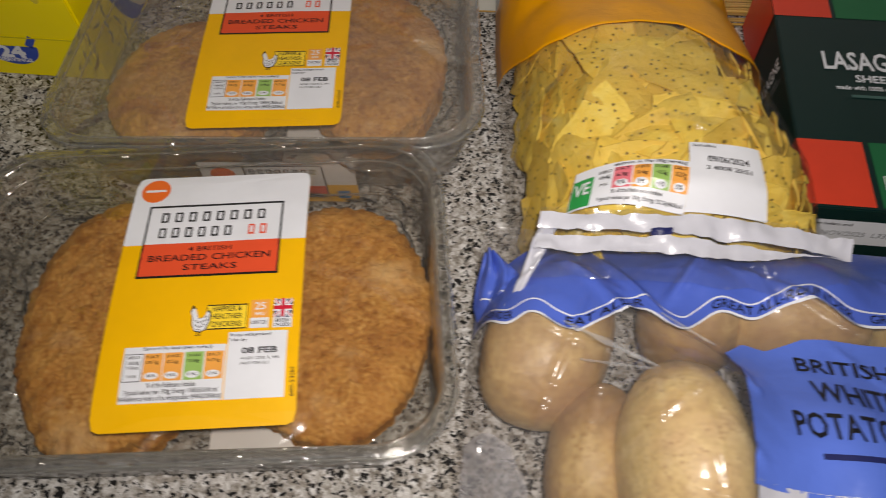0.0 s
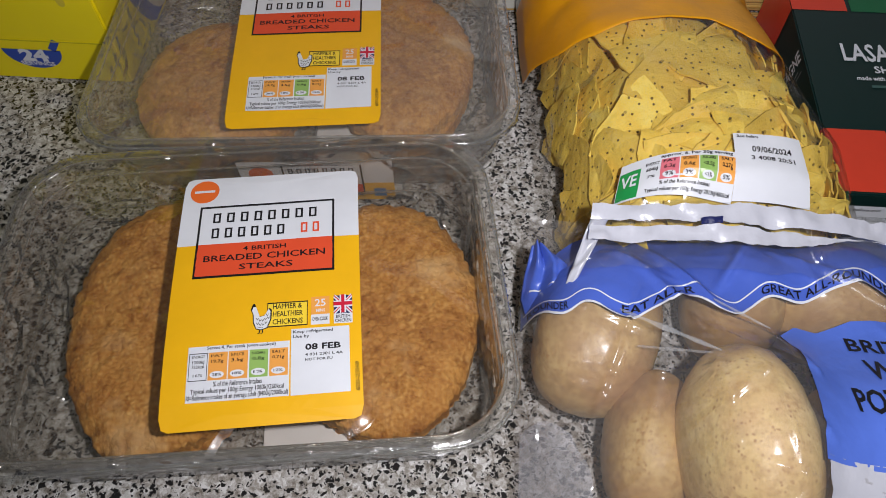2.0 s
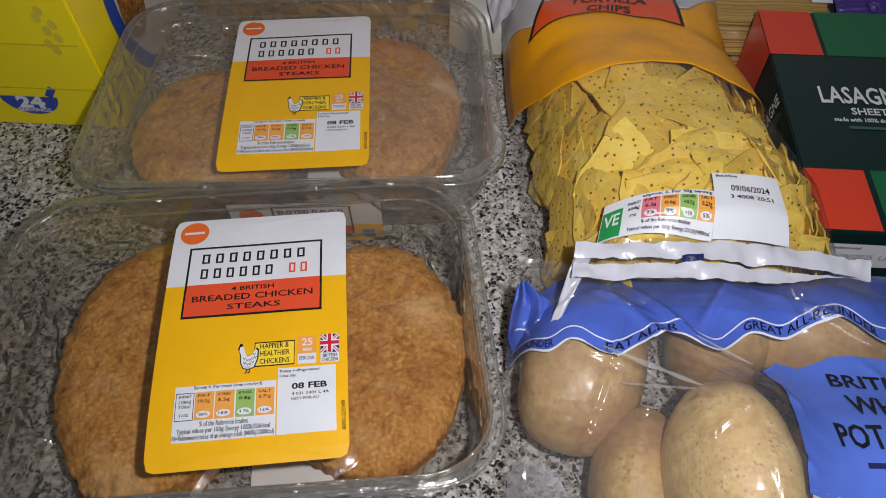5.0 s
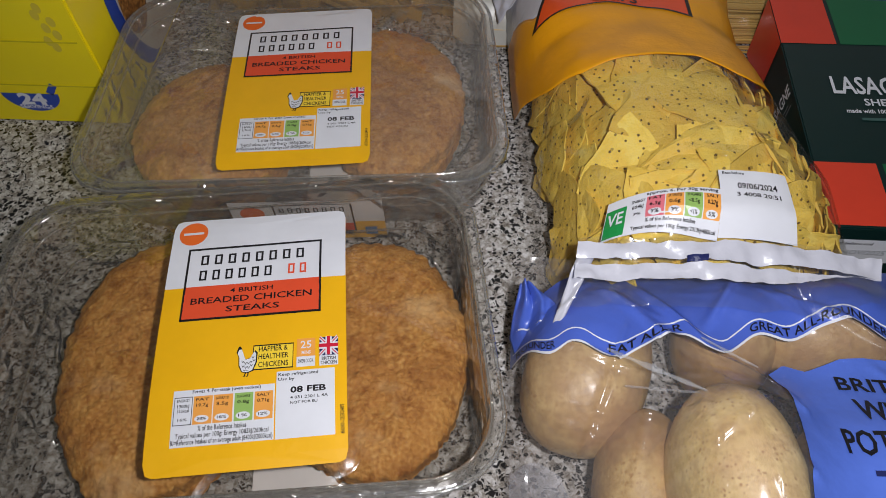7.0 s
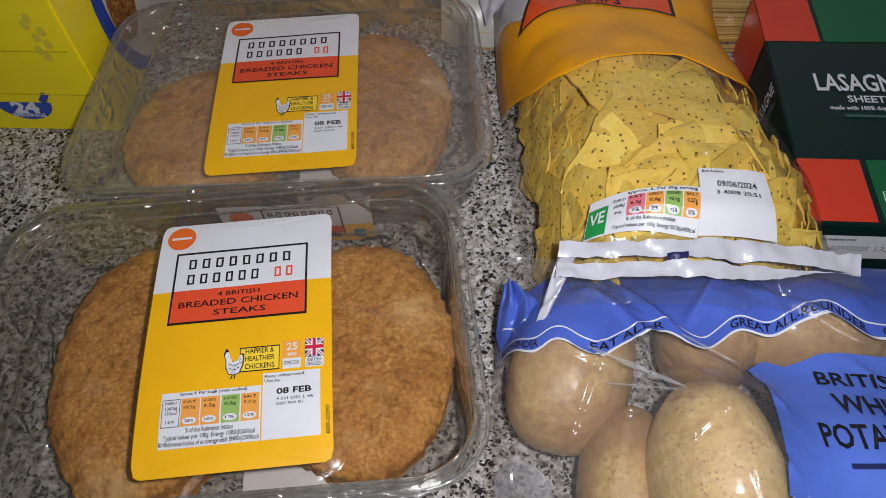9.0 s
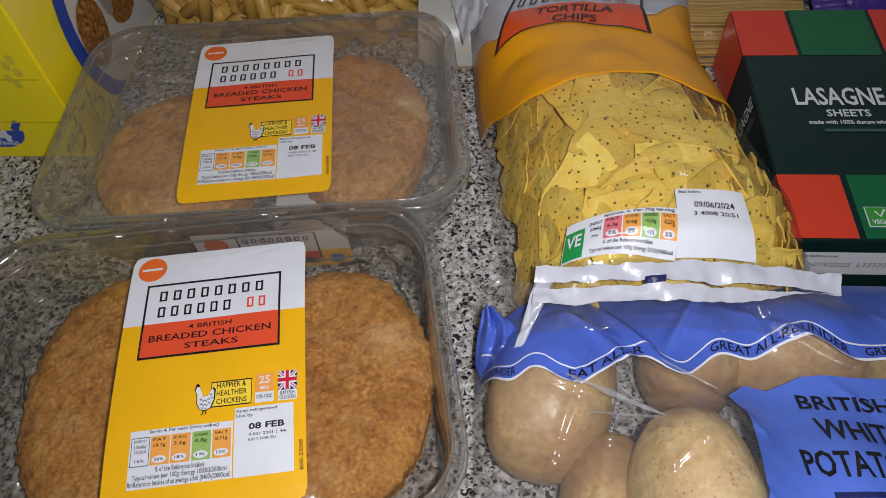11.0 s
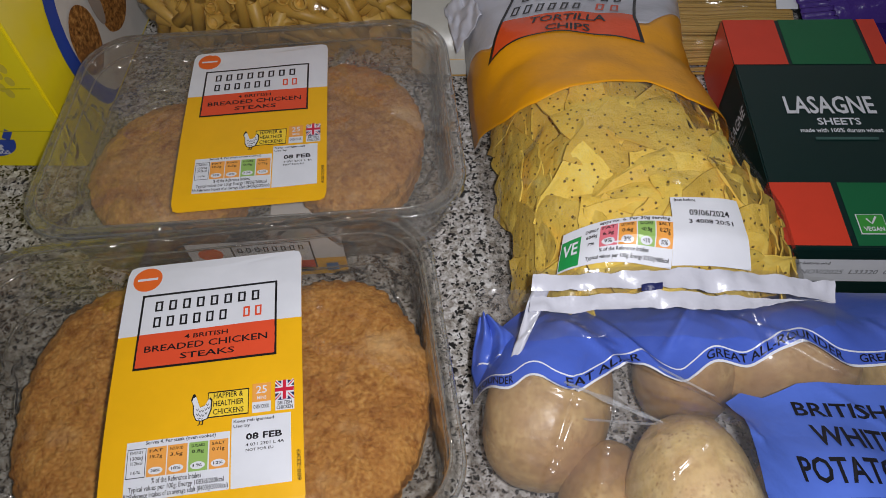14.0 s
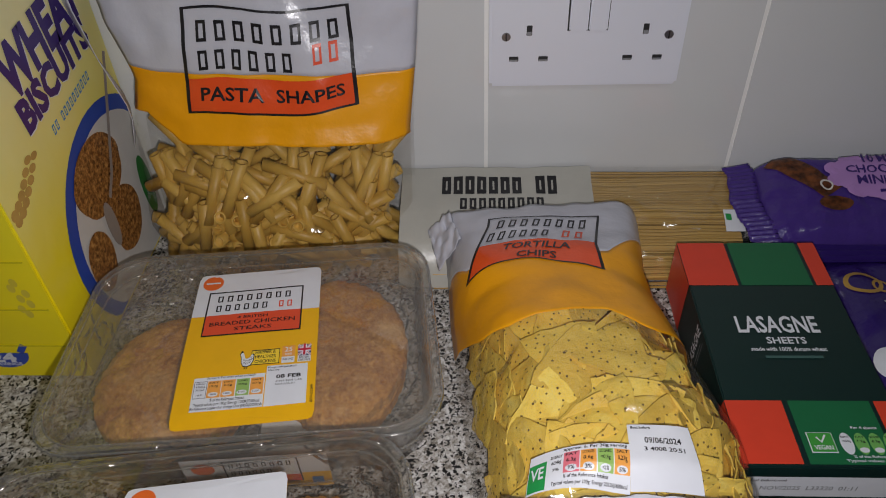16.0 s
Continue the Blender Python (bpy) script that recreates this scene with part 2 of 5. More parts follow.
HUBGREY = printed_film("grey_bag_film", "b9b7ae", 0.3)
PLATE = Mat("socket_plastic", 0.3).color((0.74, 0.76, 0.84)).m
HOLE = Mat("socket_hole", 0.6).color((0.02, 0.02, 0.022)).m
STEEL = Mat("screw_steel", 0.4, 1.0).color((0.30, 0.30, 0.32)).m
GROUT = ink("grout", "f0efec", 0.7)
PAINT = ink("wall_paint", "d8d6d0", 0.8)
PAD = ink("absorbent_pad", "dddddd", 0.8)

# ---- mesh helpers ----
ORIGIN = {}


def thing(name, at, label, category, group="", rz=0):
    e = new(name)
    e.empty_display_size = 0.02
    e.matrix_world = pose(*at, 0, 0, rz)
    ORIGIN[e.name] = Vector(at) if rz == 0 else Vector((0, 0, 0))
    return tagged(e, label, category, group)


def part(name, verts, faces, mat, parent=None, label="", smooth=False, kind="", thick=0.0):
    """One mesh object; vertices are in the world, or in a turned parent's own axes."""
    o = ORIGIN.get(parent.name, Vector((0, 0, 0))) if parent else Vector((0, 0, 0))
    me = bpy.data.meshes.new(name)
    me.from_pydata([Vector(v) - o for v in verts], [], faces)
    me.materials.append(mat)
    if smooth:
        me.polygons.foreach_set("use_smooth", [True] * len(me.polygons))
    me.update()
    ob = new(name, me)
    ob.parent = parent
    ORIGIN[ob.name] = o
    if thick:
        s = ob.modifiers.new("thickness", "SOLIDIFY")
        s.thickness = thick
    return tagged(ob, label, kind=kind)


def grid(f, nu, nv, u0=0.0, u1=1.0, v0=0.0, v1=1.0):
    vs = [f(u0 + (u1 - u0) * i / nu, v0 + (v1 - v0) * j / nv) for j in range(nv + 1) for i in range(nu + 1)]
    fs = [(j * (nu + 1) + i, j * (nu + 1) + i + 1, (j + 1) * (nu + 1) + i + 1, (j + 1) * (nu + 1) + i) for j in range(nv) for i in range(nu)]
    return vs, fs


def join(*pieces):
    vs, fs = [], []
    for v, f in pieces:
        k = len(vs)
        vs += list(v)
        fs += [tuple(i + k for i in q) for q in f]
    return vs, fs


def islands(name, piece, mat, parent, label=""):
    """Each separate bar of a piece as a part of its own."""
    vs, fs = piece
    for k in range(0, len(fs), 4):
        ids = sorted({i for q in fs[k:k + 4] for i in q})
        at = {i: n for n, i in enumerate(ids)}
        part(name, [vs[i] for i in ids], [tuple(at[i] for i in q) for q in fs[k:k + 4]], mat, parent, label)


def mapped(piece, f):
    return [f(*p) for p in piece[0]], piece[1]


def box(x0, x1, y0, y1, z0, z1, bevel=0.0):
    bm = bmesh.new()
    bmesh.ops.create_cube(bm, size=1)
    for v in bm.verts:
        v.co = ((x0 + x1) / 2 + v.co.x * (x1 - x0), (y0 + y1) / 2 + v.co.y * (y1 - y0), (z0 + z1) / 2 + v.co.z * (z1 - z0))
    if bevel:
        bmesh.ops.bevel(bm, geom=bm.edges[:], offset=bevel, segments=2, affect="EDGES")
    out = [v.co.copy() for v in bm.verts], [tuple(v.index for v in f.verts) for f in bm.faces]
    bm.free()
    return out


def rect(u0, u1, v0, v1, n=6):
    return grid(lambda a, b: (u0 + (u1 - u0) * a, v0 + (v1 - v0) * b), n, n)


def disc(u, v, ru, rv=None, n=28, a0=0, a1=360):
    """A flat disc, or a sector of one, in rings that can follow a curved surface."""
    rv, K = rv or ru, 4
    whole = a1 - a0 >= 360
    m = n if whole else n + 1
    pts = [(u, v)]
    for k in range(1, K + 1):
        pts += [(u + ru * k / K * math.cos(radians(a0 + (a1 - a0) * i / n)), v + rv * k / K * math.sin(radians(a0 + (a1 - a0) * i / n))) for i in range(m)]
    fs = [(0, 1 + i, 1 + (i + 1) % m) for i in range(n)]
    for k in range(K - 1):
        fs += [(1 + k * m + i, 1 + (k + 1) * m + i, 1 + (k + 1) * m + (i + 1) % m, 1 + k * m + (i + 1) % m) for i in range(n)]
    return pts, fs


def ring(u, v, ru, rv, w, n=40):
    pts = [(u + (ru - w * k) * math.cos(2 * math.pi * i / n), v + (rv - w * k) * math.sin(2 * math.pi * i / n)) for k in (0, 1) for i in range(n)]
    return pts, [(i, (i + 1) % n, n + (i + 1) % n, n + i) for i in range(n)]


def rounded(w, h, r, n=6):
    pts = []
    for cx, cy, a in ((w / 2 - r, h / 2 - r, 0), (-w / 2 + r, h / 2 - r, 90), (-w / 2 + r, -h / 2 + r, 180), (w / 2 - r, -h / 2 + r, 270)):
        pts += [(cx + r * math.cos(radians(a + 90 * i / n)), cy + r * math.sin(radians(a + 90 * i / n))) for i in range(n + 1)]
    return pts


def stroke(pts, w):
    """A flat line of width w along points in the plane."""
    vs, fs = [], []
    for i, p in enumerate(pts):
        a, b = pts[max(0, i - 1)], pts[min(len(pts) - 1, i + 1)]
        d = Vector((b[0] - a[0], b[1] - a[1])).normalized()
        vs += [(p[0] - d.y * w / 2, p[1] + d.x * w / 2), (p[0] + d.y * w / 2, p[1] - d.x * w / 2)]
    for i in range(len(pts) - 1):
        fs.append((2 * i, 2 * i + 1, 2 * i + 3, 2 * i + 2))
    return vs, fs


LETTERS = {}


def letters(body, bold=0.0):
    """The flat outline of a word in the built-in font: capital height 1, starting at 0."""
    if (body, bold) not in LETTERS:
        cu = bpy.data.curves.new("word", "FONT")
        cu.body, cu.resolution_u, cu.fill_mode, cu.offset = body, 2, "FRONT", bold
        ob = new("word", cu)
        bpy.context.view_layer.update()
        me = bpy.data.meshes.new_from_object(ob.evaluated_get(bpy.context.evaluated_depsgraph_get()))
        vs, fs = [(v.co.x / 0.69, v.co.y / 0.69) for v in me.vertices], [tuple(p.vertices) for p in me.polygons]
        bpy.data.objects.remove(ob)
        bpy.data.meshes.remove(me)
        bpy.data.curves.remove(cu)
        x0 = min(v[0] for v in vs)
        LETTERS[body, bold] = [(x - x0, y) for x, y in vs], fs
    return LETTERS[body, bold]


def word(body, u0, u1, v, h, bold=0.012, turn=0.0):
    """A word of capital height h on the base line v, fitted between u0 and u1."""
    vs, fs = letters(body, bold)
    k = (u1 - u0) / max(p[0] for p in vs)
    c, s = math.cos(radians(turn)), math.sin(radians(turn))
    return [(u0 + x * k * c - y * h * s, v + x * k * s + y * h * c) for x, y in vs], fs


def bars(pattern, u0, u1, v, h, fill=0.55, stroke_w=0.27):
    """Plain upright bars in place of a brand's letters; a blank leaves a gap."""
    out, step = [], (u1 - u0) / len(pattern)
    for i, ch in enumerate(pattern):
        if ch != " ":
            w = step * fill
            out.append(frame_lines(u0 + i * step, u0 + i * step + w, v, v + h, 0.0, 1, w * stroke_w, h * min(0.45, stroke_w * 0.6)))
    return join(*out)


def frame_lines(u0, u1, v0, v1, w, n=8, wu=None, wv=None):
    wu, wv = wu or w, wv or w
    f = lambda a, b, c, d: grid(lambda s, t: (a + (b - a) * s, c + (d - c) * t), n if b - a > d - c else 1, n if b - a <= d - c else 1)
    return join(f(u0, u1, v0, v0 + wv), f(u0, u1, v1 - wv, v1), f(u0, u0 + wu, v0 + wv, v1 - wv), f(u1 - wu, u1, v0 + wv, v1 - wv))


def off(S, u, v, d, e=0.004):
    """A point of the surface S, lifted by d along its normal."""
    p = Vector(S(u, v))
    n = (Vector(S(u + e, v)) - p).cross(Vector(S(u, v + e)) - p)
    if n.z < 0 and abs(n.z) > abs(n.y) or n.y > 0 and abs(n.y) >= abs(n.z):
        n = -n
    return p + n.normalized() * d if n.length else p


def ease(a, b, x):
    t = min(1, max(0, (x - a) / (b - a)))
    return t * t * (3 - 2 * t)


def line(x, pts):
    return float(np.interp(x, [p[0] for p in pts], [p[1] for p in pts]))


def wob(x, y, z, s, k):
    return noise.noise(Vector((x * s, y * s, z * s))) * k


# ---- setting ----
def structure(name, piece, mat, label, **kw):
    return tagged(part(name, *piece, mat, label=label, **kw), kind="structure")


worktop = structure("worktop", box(-1.5, 1.5, -0.06, 0.612, -0.04, 0.0, 0.004), GRANITE, "speckled grey, black and white granite-effect kitchen worktop")
wall = structure("wall_back", box(-1.5, 1.5, 0.6092, 0.74, -0.9, 1.5), GROUT, "kitchen wall with pale grout behind white glazed tiles")
TW, TX, TH = 0.206, 0.058, 0.252
tile_v, tile_f = box(0.0008, TW - 0.0008, 0, 0.006, 0.0008, TH - 0.0008, 0.0008)
tile_mesh = bpy.data.meshes.new("tile")
tile_mesh.from_pydata(tile_v, [], tile_f)
tile_mesh.materials.append(TILE)
for i in range(-5, 6):
    for j in range(3):
        tile = new("tile", tile_mesh)
        tile.parent = wall
        tile.location = (TX + i * TW, 0.6085, 0.001 + j * TH)
structure("floor", box(-1.5, 1.5, -2.0, 0.74, -0.95, -0.9), PAINT, "plain kitchen floor")
structure("wall_left", box(-1.6, -1.5, -2.0, 0.74, -0.9, 1.5), PAINT, "plain painted kitchen wall")
structure("wall_right", box(1.5, 1.6, -2.0, 0.74, -0.9, 1.5), PAINT, "plain painted kitchen wall")
structure("wall_front", box(-1.6, 1.6, -2.1, -2.0, -0.9, 1.5), PAINT, "plain painted kitchen wall")
structure("ceiling", box(-1.6, 1.6, -2.1, 0.74, 1.5, 1.6), PAINT, "plain white kitchen ceiling")
structure("base_cabinet", box(-1.5, 1.5, 0.0, 0.612, -0.9, -0.041), PAINT, "plain kitchen base unit under the worktop")


# ---- wall socket ----
def wall_socket():
    s = thing("wall_socket", (0.133, 0.6085, 0.181), "white plastic double wall socket with rocker switches", "socket")
    X, Z, Y = 0.133, 0.181, 0.6085
    plate = box(X - 0.073, X + 0.073, Y - 0.0085, Y, Z - 0.043, Z + 0.043, 0.0025)
    part("plate", *plate, PLATE, s)
    for dx in (-0.043, 0.043):
        for hx, hz, w, h in ((0, 0.0045, 0.0042, 0.0082), (-0.0112, -0.0185, 0.0072, 0.0042), (0.0112, -0.0185, 0.0072, 0.0042)):
            x, z = X + dx + hx, Z + hz
            part("pin_hole", *box(x - w / 2, x + w / 2, Y - 0.0088, Y - 0.0079, z - h / 2, z + h / 2, 0.0003), HOLE, s, "dark pin hole")
            part("pin_shutter", *box(x - w / 2 + 0.0004, x + w / 2 - 0.0004, Y - 0.00895, Y - 0.0087, z - h / 2 + 0.0004, z - h * 0.1), GREY, s)
    part("rocker_gap", *box(X - 0.0150, X + 0.0150, Y - 0.0088, Y - 0.0080, Z + 0.0040, Z + 0.0350), HOLE, s, "dark gap round the switches")
    for dx in (-0.0072, 0.0072):
        part("rocker_switch", *box(X + dx - 0.0068, X + dx + 0.0068, Y - 0.0125, Y - 0.008, Z + 0.005, Z + 0.034, 0.001), PLATE, s)
    for dx in (-0.0603, 0.0603):
        vs = [(X + dx + 0.0034 * math.cos(a * math.pi / 8), Y - 0.0088 - 0.0006 * k, Z + 0.0034 * math.sin(a * math.pi / 8)) for k in (0, 1) for a in range(16)]
        sc = part("screw", vs, [tuple(range(16, 32))] + [(a, (a + 1) % 16, 16 + (a + 1) % 16, 16 + a) for a in range(16)], STEEL, s, "slotted steel screw")
        part("slot", *box(X + dx - 0.0005, X + dx + 0.0005, Y - 0.0098, Y - 0.0093, Z - 0.0028, Z + 0.0028), HOLE, sc)


wall_socket()


# ---- chicken trays ----
def label_print(base, W, H, F):
    """The printing on a pack label; u runs right and v down over the label, F lifts a point off it."""
    def spot(u, v, lift):
        low = (v > 0.645 or (v > 0.62 and u > 0.655)) and u < 0.96
        v = line(v, [(0, 0), (0.123, 0.126), (0.125, 0.145), (0.278, 0.318), (0.405, 0.462), (0.512, 0.566), (0.606, 0.672), (0.628, 0.683), (0.692, 0.724), (0.717, 0.748), (0.834, 0.843), (0.885, 0.913), (1, 1)])
        return F((u - (0.02 if low else 0) - 0.5) * W, (0.5 - v) * H, lift)

    def P(name, piece, mat, lift, label=""):
        return part(name, *mapped(piece, lambda u, v: spot(u, v, lift)), mat, base, label)

    def Pn(name, piece, mat, lift):
        islands(name, mapped(piece, lambda u, v: spot(u, v, lift)), mat, base)

    def T(body, u0, u1, v, h, bold=0.012):
        vs, fs = word(body, u0, u1, 0, h, bold)
        return [(u, v - y) for u, y in vs], fs

    def B(pattern, u0, u1, v, h, fill=0.55):
        vs, fs = bars(pattern, u0, u1, 0, h, fill)
        return [(u, v - y) for u, y in vs], fs

    k = W / H
    P("roundel", disc(0.117, 0.068, 0.083, 0.083 * k), ORANGE, 0.0006, "plain orange roundel")
    P("roundel_mark", rect(0.060, 0.176, 0.063, 0.074), WHITE, 0.0008)
    P("border", frame_lines(0.105, 0.865, 0.125, 0.405, 0.011, 8, 0.012, 0.008), BLACK, 0.0006)
    P("red_panel", rect(0.115, 0.855, 0.278, 0.397), RED, 0.0006)
    Pn("brand_bar", join(B("IIIIIIII", 0.185, 0.80, 0.195, 0.039), B("IIIIII", 0.185, 0.62, 0.256, 0.039)), BLACK, 0.0008)
    Pn("brand_bar", B("II", 0.68, 0.81, 0.256, 0.039), RED, 0.0008)
    P("product_name", join(T("4 BRITISH", 0.365, 0.60, 0.310, 0.016), T("BREADED CHICKEN", 0.155, 0.815, 0.345, 0.022), T("STEAKS", 0.35, 0.64, 0.380, 0.020)), BLACK, 0.0008)
    P("claim_panel", join(rect(0.515, 0.725, 0.523, 0.606)), ink("lemon_print", "f4d13c"), 0.0006)
    P("claim_border", frame_lines(0.515, 0.725, 0.523, 0.606, 0.004), BLACK, 0.0007)
    P("claim_text", join(T("HAPPIER &", 0.545, 0.695, 0.546, 0.017), T("HEALTHIER", 0.545, 0.70, 0.571, 0.017), T("CHICKENS", 0.545, 0.70, 0.597, 0.017)), BLACK, 0.0008)
    hen = ([(0.437, 0.548), (0.445, 0.532), (0.458, 0.536), (0.465, 0.556), (0.480, 0.570), (0.503, 0.566), (0.522, 0.545), (0.533, 0.552), (0.532, 0.580), (0.516, 0.606), (0.488, 0.618), (0.464, 0.610), (0.450, 0.588), (0.447, 0.562)])
    mid = (0.488, 0.585)
    for n, (grow, m) in enumerate(((1.14, BLACK), (1.0, WHITE))):
        P("emblem_body", ([mid] + [(mid[0] + (u - mid[0]) * grow, mid[1] + (v - mid[1]) * grow) for u, v in hen], [(0, 1 + i, 1 + (i + 1) % len(hen)) for i in range(len(hen))]), m, 0.0007 + 0.0003 * n)
    P("emblem_leg", join(stroke([(0.482, 0.616), (0.478, 0.640), (0.470, 0.642)], 0.006), stroke([(0.496, 0.616), (0.494, 0.640), (0.486, 0.642)], 0.006)), BLACK, 0.0007)
    P("emblem_comb", disc(0.447, 0.531, 0.008, 0.006, 10), BLACK, 0.0012)
    P("emblem_marks", join(*[stroke([(u, v), (u + 0.006, v + 0.006), (u + 0.012, v)], 0.0028) for u, v in ((0.462, 0.575), (0.476, 0.580), (0.490, 0.580), (0.504, 0.576), (0.464, 0.590), (0.478, 0.594), (0.492, 0.594), (0.506, 0.588), (0.472, 0.604), (0.486, 0.606), (0.512, 0.562), (0.518, 0.572))]), BLACK, 0.0014)
    P("cook_panel", rect(0.742, 0.838, 0.512, 0.572), AMBER, 0.0006)
    P("cook_foot", rect(0.742, 0.838, 0.572, 0.606), WHITE, 0.0006)
    P("cook_text", join(T("25", 0.762, 0.818, 0.545, 0.024), T("MINS", 0.768, 0.815, 0.565, 0.011)), WHITE, 0.0008)
    P("cook_words", join(T("OVEN COOK", 0.75, 0.83, 0.594, 0.012), T("BRITISH", 0.873, 0.945, 0.590, 0.011), T("CHICKEN", 0.868, 0.95, 0.604, 0.011)), BLACK, 0.0009)
    P("flag_field", rect(0.86, 0.957, 0.512, 0.574), NAVY, 0.0006)
    P("flag_foot", rect(0.86, 0.957, 0.574, 0.608), WHITE, 0.0006)
    crimson = ink("flag_red", "c8203a")
    for n, (piece, m) in enumerate(((stroke([(0.862, 0.513), (0.955, 0.573)], 0.014), WHITE), (stroke([(0.862, 0.573), (0.955, 0.513)], 0.014), WHITE), (stroke([(0.862, 0.513), (0.955, 0.573)], 0.004), crimson), (stroke([(0.862, 0.573), (0.955, 0.513)], 0.004), crimson),
                                    (rect(0.892, 0.925, 0.512, 0.574), WHITE), (rect(0.86, 0.957, 0.532, 0.554), WHITE), (rect(0.9, 0.917, 0.512, 0.574), crimson), (rect(0.86, 0.957, 0.537, 0.549), crimson))):
        P("flag_stripe", piece, m, 0.00075 + 0.0001 * n)
    P("nutrition_panel", rect(0.145, 0.655, 0.692, 0.885), WHITE, 0.0006)
    cols = ((0.155, "ENERGY", "1300kJ", "16%"), (0.25, "FAT", "19.7g", "28%"), (0.35, "SATURATES", "3.5g", "18%"), (0.455, "SUGARS", "0.8g", "1%"), (0.555, "SALT", "0.71g", "12%"))
    txt, ovals = [T("Serves 4. Per steak (oven cooked)", 0.24, 0.585, 0.706, 0.012)], []
    for u, a, b, c in cols:
        ovals.append(disc(u + 0.045, 0.812, 0.036, 0.015, 16))
        txt += [T(a, u + 0.012, u + 0.078, 0.738, 0.011), T(b, u + 0.015, u + 0.075, 0.762, 0.013), T(c, u + 0.022, u + 0.068, 0.817, 0.011)]
    txt.append(T("312kcal", 0.17, 0.23, 0.782, 0.013))
    for a, b in ((0.25, 0.345), (0.35, 0.447), (0.555, 0.648)):
        P("amber_cell", rect(a, b, 0.717, 0.834), AMBER, 0.0007)
    P("green_cell", rect(0.455, 0.548, 0.717, 0.834), LIME, 0.0007)
    P("energy_cell", frame_lines(0.153, 0.245, 0.717, 0.834, 0.003), BLACK, 0.0008)
    for o in ovals:
        P("oval", o, WHITE, 0.0008)
    txt += [T("% of the Reference Intakes", 0.28, 0.52, 0.850, 0.012), T("Typical values per 100g: Energy 1083kJ/260kcal", 0.17, 0.63, 0.865, 0.011), T("RI=Reference Intakes of an average adult (8400kJ/2000kcal)", 0.15, 0.65, 0.88, 0.011)]
    txt += [T("Keep refrigerated", 0.672, 0.875, 0.655, 0.016), T("Use by", 0.672, 0.755, 0.682, 0.016), T("4 031 2301 L 4A", 0.735, 0.925, 0.762, 0.012), T("NOT FOR EU", 0.735, 0.872, 0.783, 0.011)]
    P("use_by_panel", rect(0.662, 0.959, 0.628, 0.886), WHITE, 0.0006)
    P("small_print", join(*txt), BLACK, 0.00095)
    P("date", T("08 FEB", 0.735, 0.915, 0.735, 0.024, 0.03), BLACK, 0.00095)
    vs, fs = word("600-232409", 0, 0.085, 0, 0.02)
    P("side_code", ([(0.985 - y, 0.885 - u) for u, y in vs], fs), BLACK, 0.0007)


def steak(parent, cx, cy, rx, ry, z, thick, seed, point=0.0):
    N, R = 180, 56
    vs = []
    for k in range(R + 1):
        q = k / R
        for i in range(N):
            a = 2 * math.pi * i / N
            rr = 1 + 0.05 * noise.noise(Vector((math.cos(a) * 1.3 + seed, math.sin(a) * 1.3, seed))) + point * max(0, math.sin(a - 0.15)) ** 6 + 0.030 * noise.noise(Vector((math.cos(a) * 13, math.sin(a) * 13, seed))) + (0.03 * noise.noise(Vector((math.cos(a) * 34, math.sin(a) * 34, seed))) if q > 0.8 else 0)
            x, y = cx + rx * rr * math.cos(a) * min(q * 1.12, 1.0), cy + ry * rr * math.sin(a) * min(q * 1.12, 1.0)
            edge = 0 if q < 0.6 else (q - 0.6) / 0.4
            h = thick * (1 - edge ** 2.6)
            b = noise.noise(Vector((x * 140, y * 140, seed))) * 0.0014 + noise.noise(Vector((x * 45, y * 45, seed))) * 0.0009 + noise.noise(Vector((x * 300, y * 300, seed))) * 0.0006
            vs.append((x, y, z + max(0, h + b * (1 if edge < 0.95 else 0.3))))
    fs = [(k * N + i, k * N + (i + 1) % N, (k + 1) * N + (i + 1) % N, (k + 1) * N + i) for k in range(R) for i in range(N)]
    fs.append(tuple((R * N + i) for i in range(N))[::-1])
    return part("chicken_steak", vs, fs, CRUMB, parent, "golden breadcrumbed chicken steak", smooth=True)


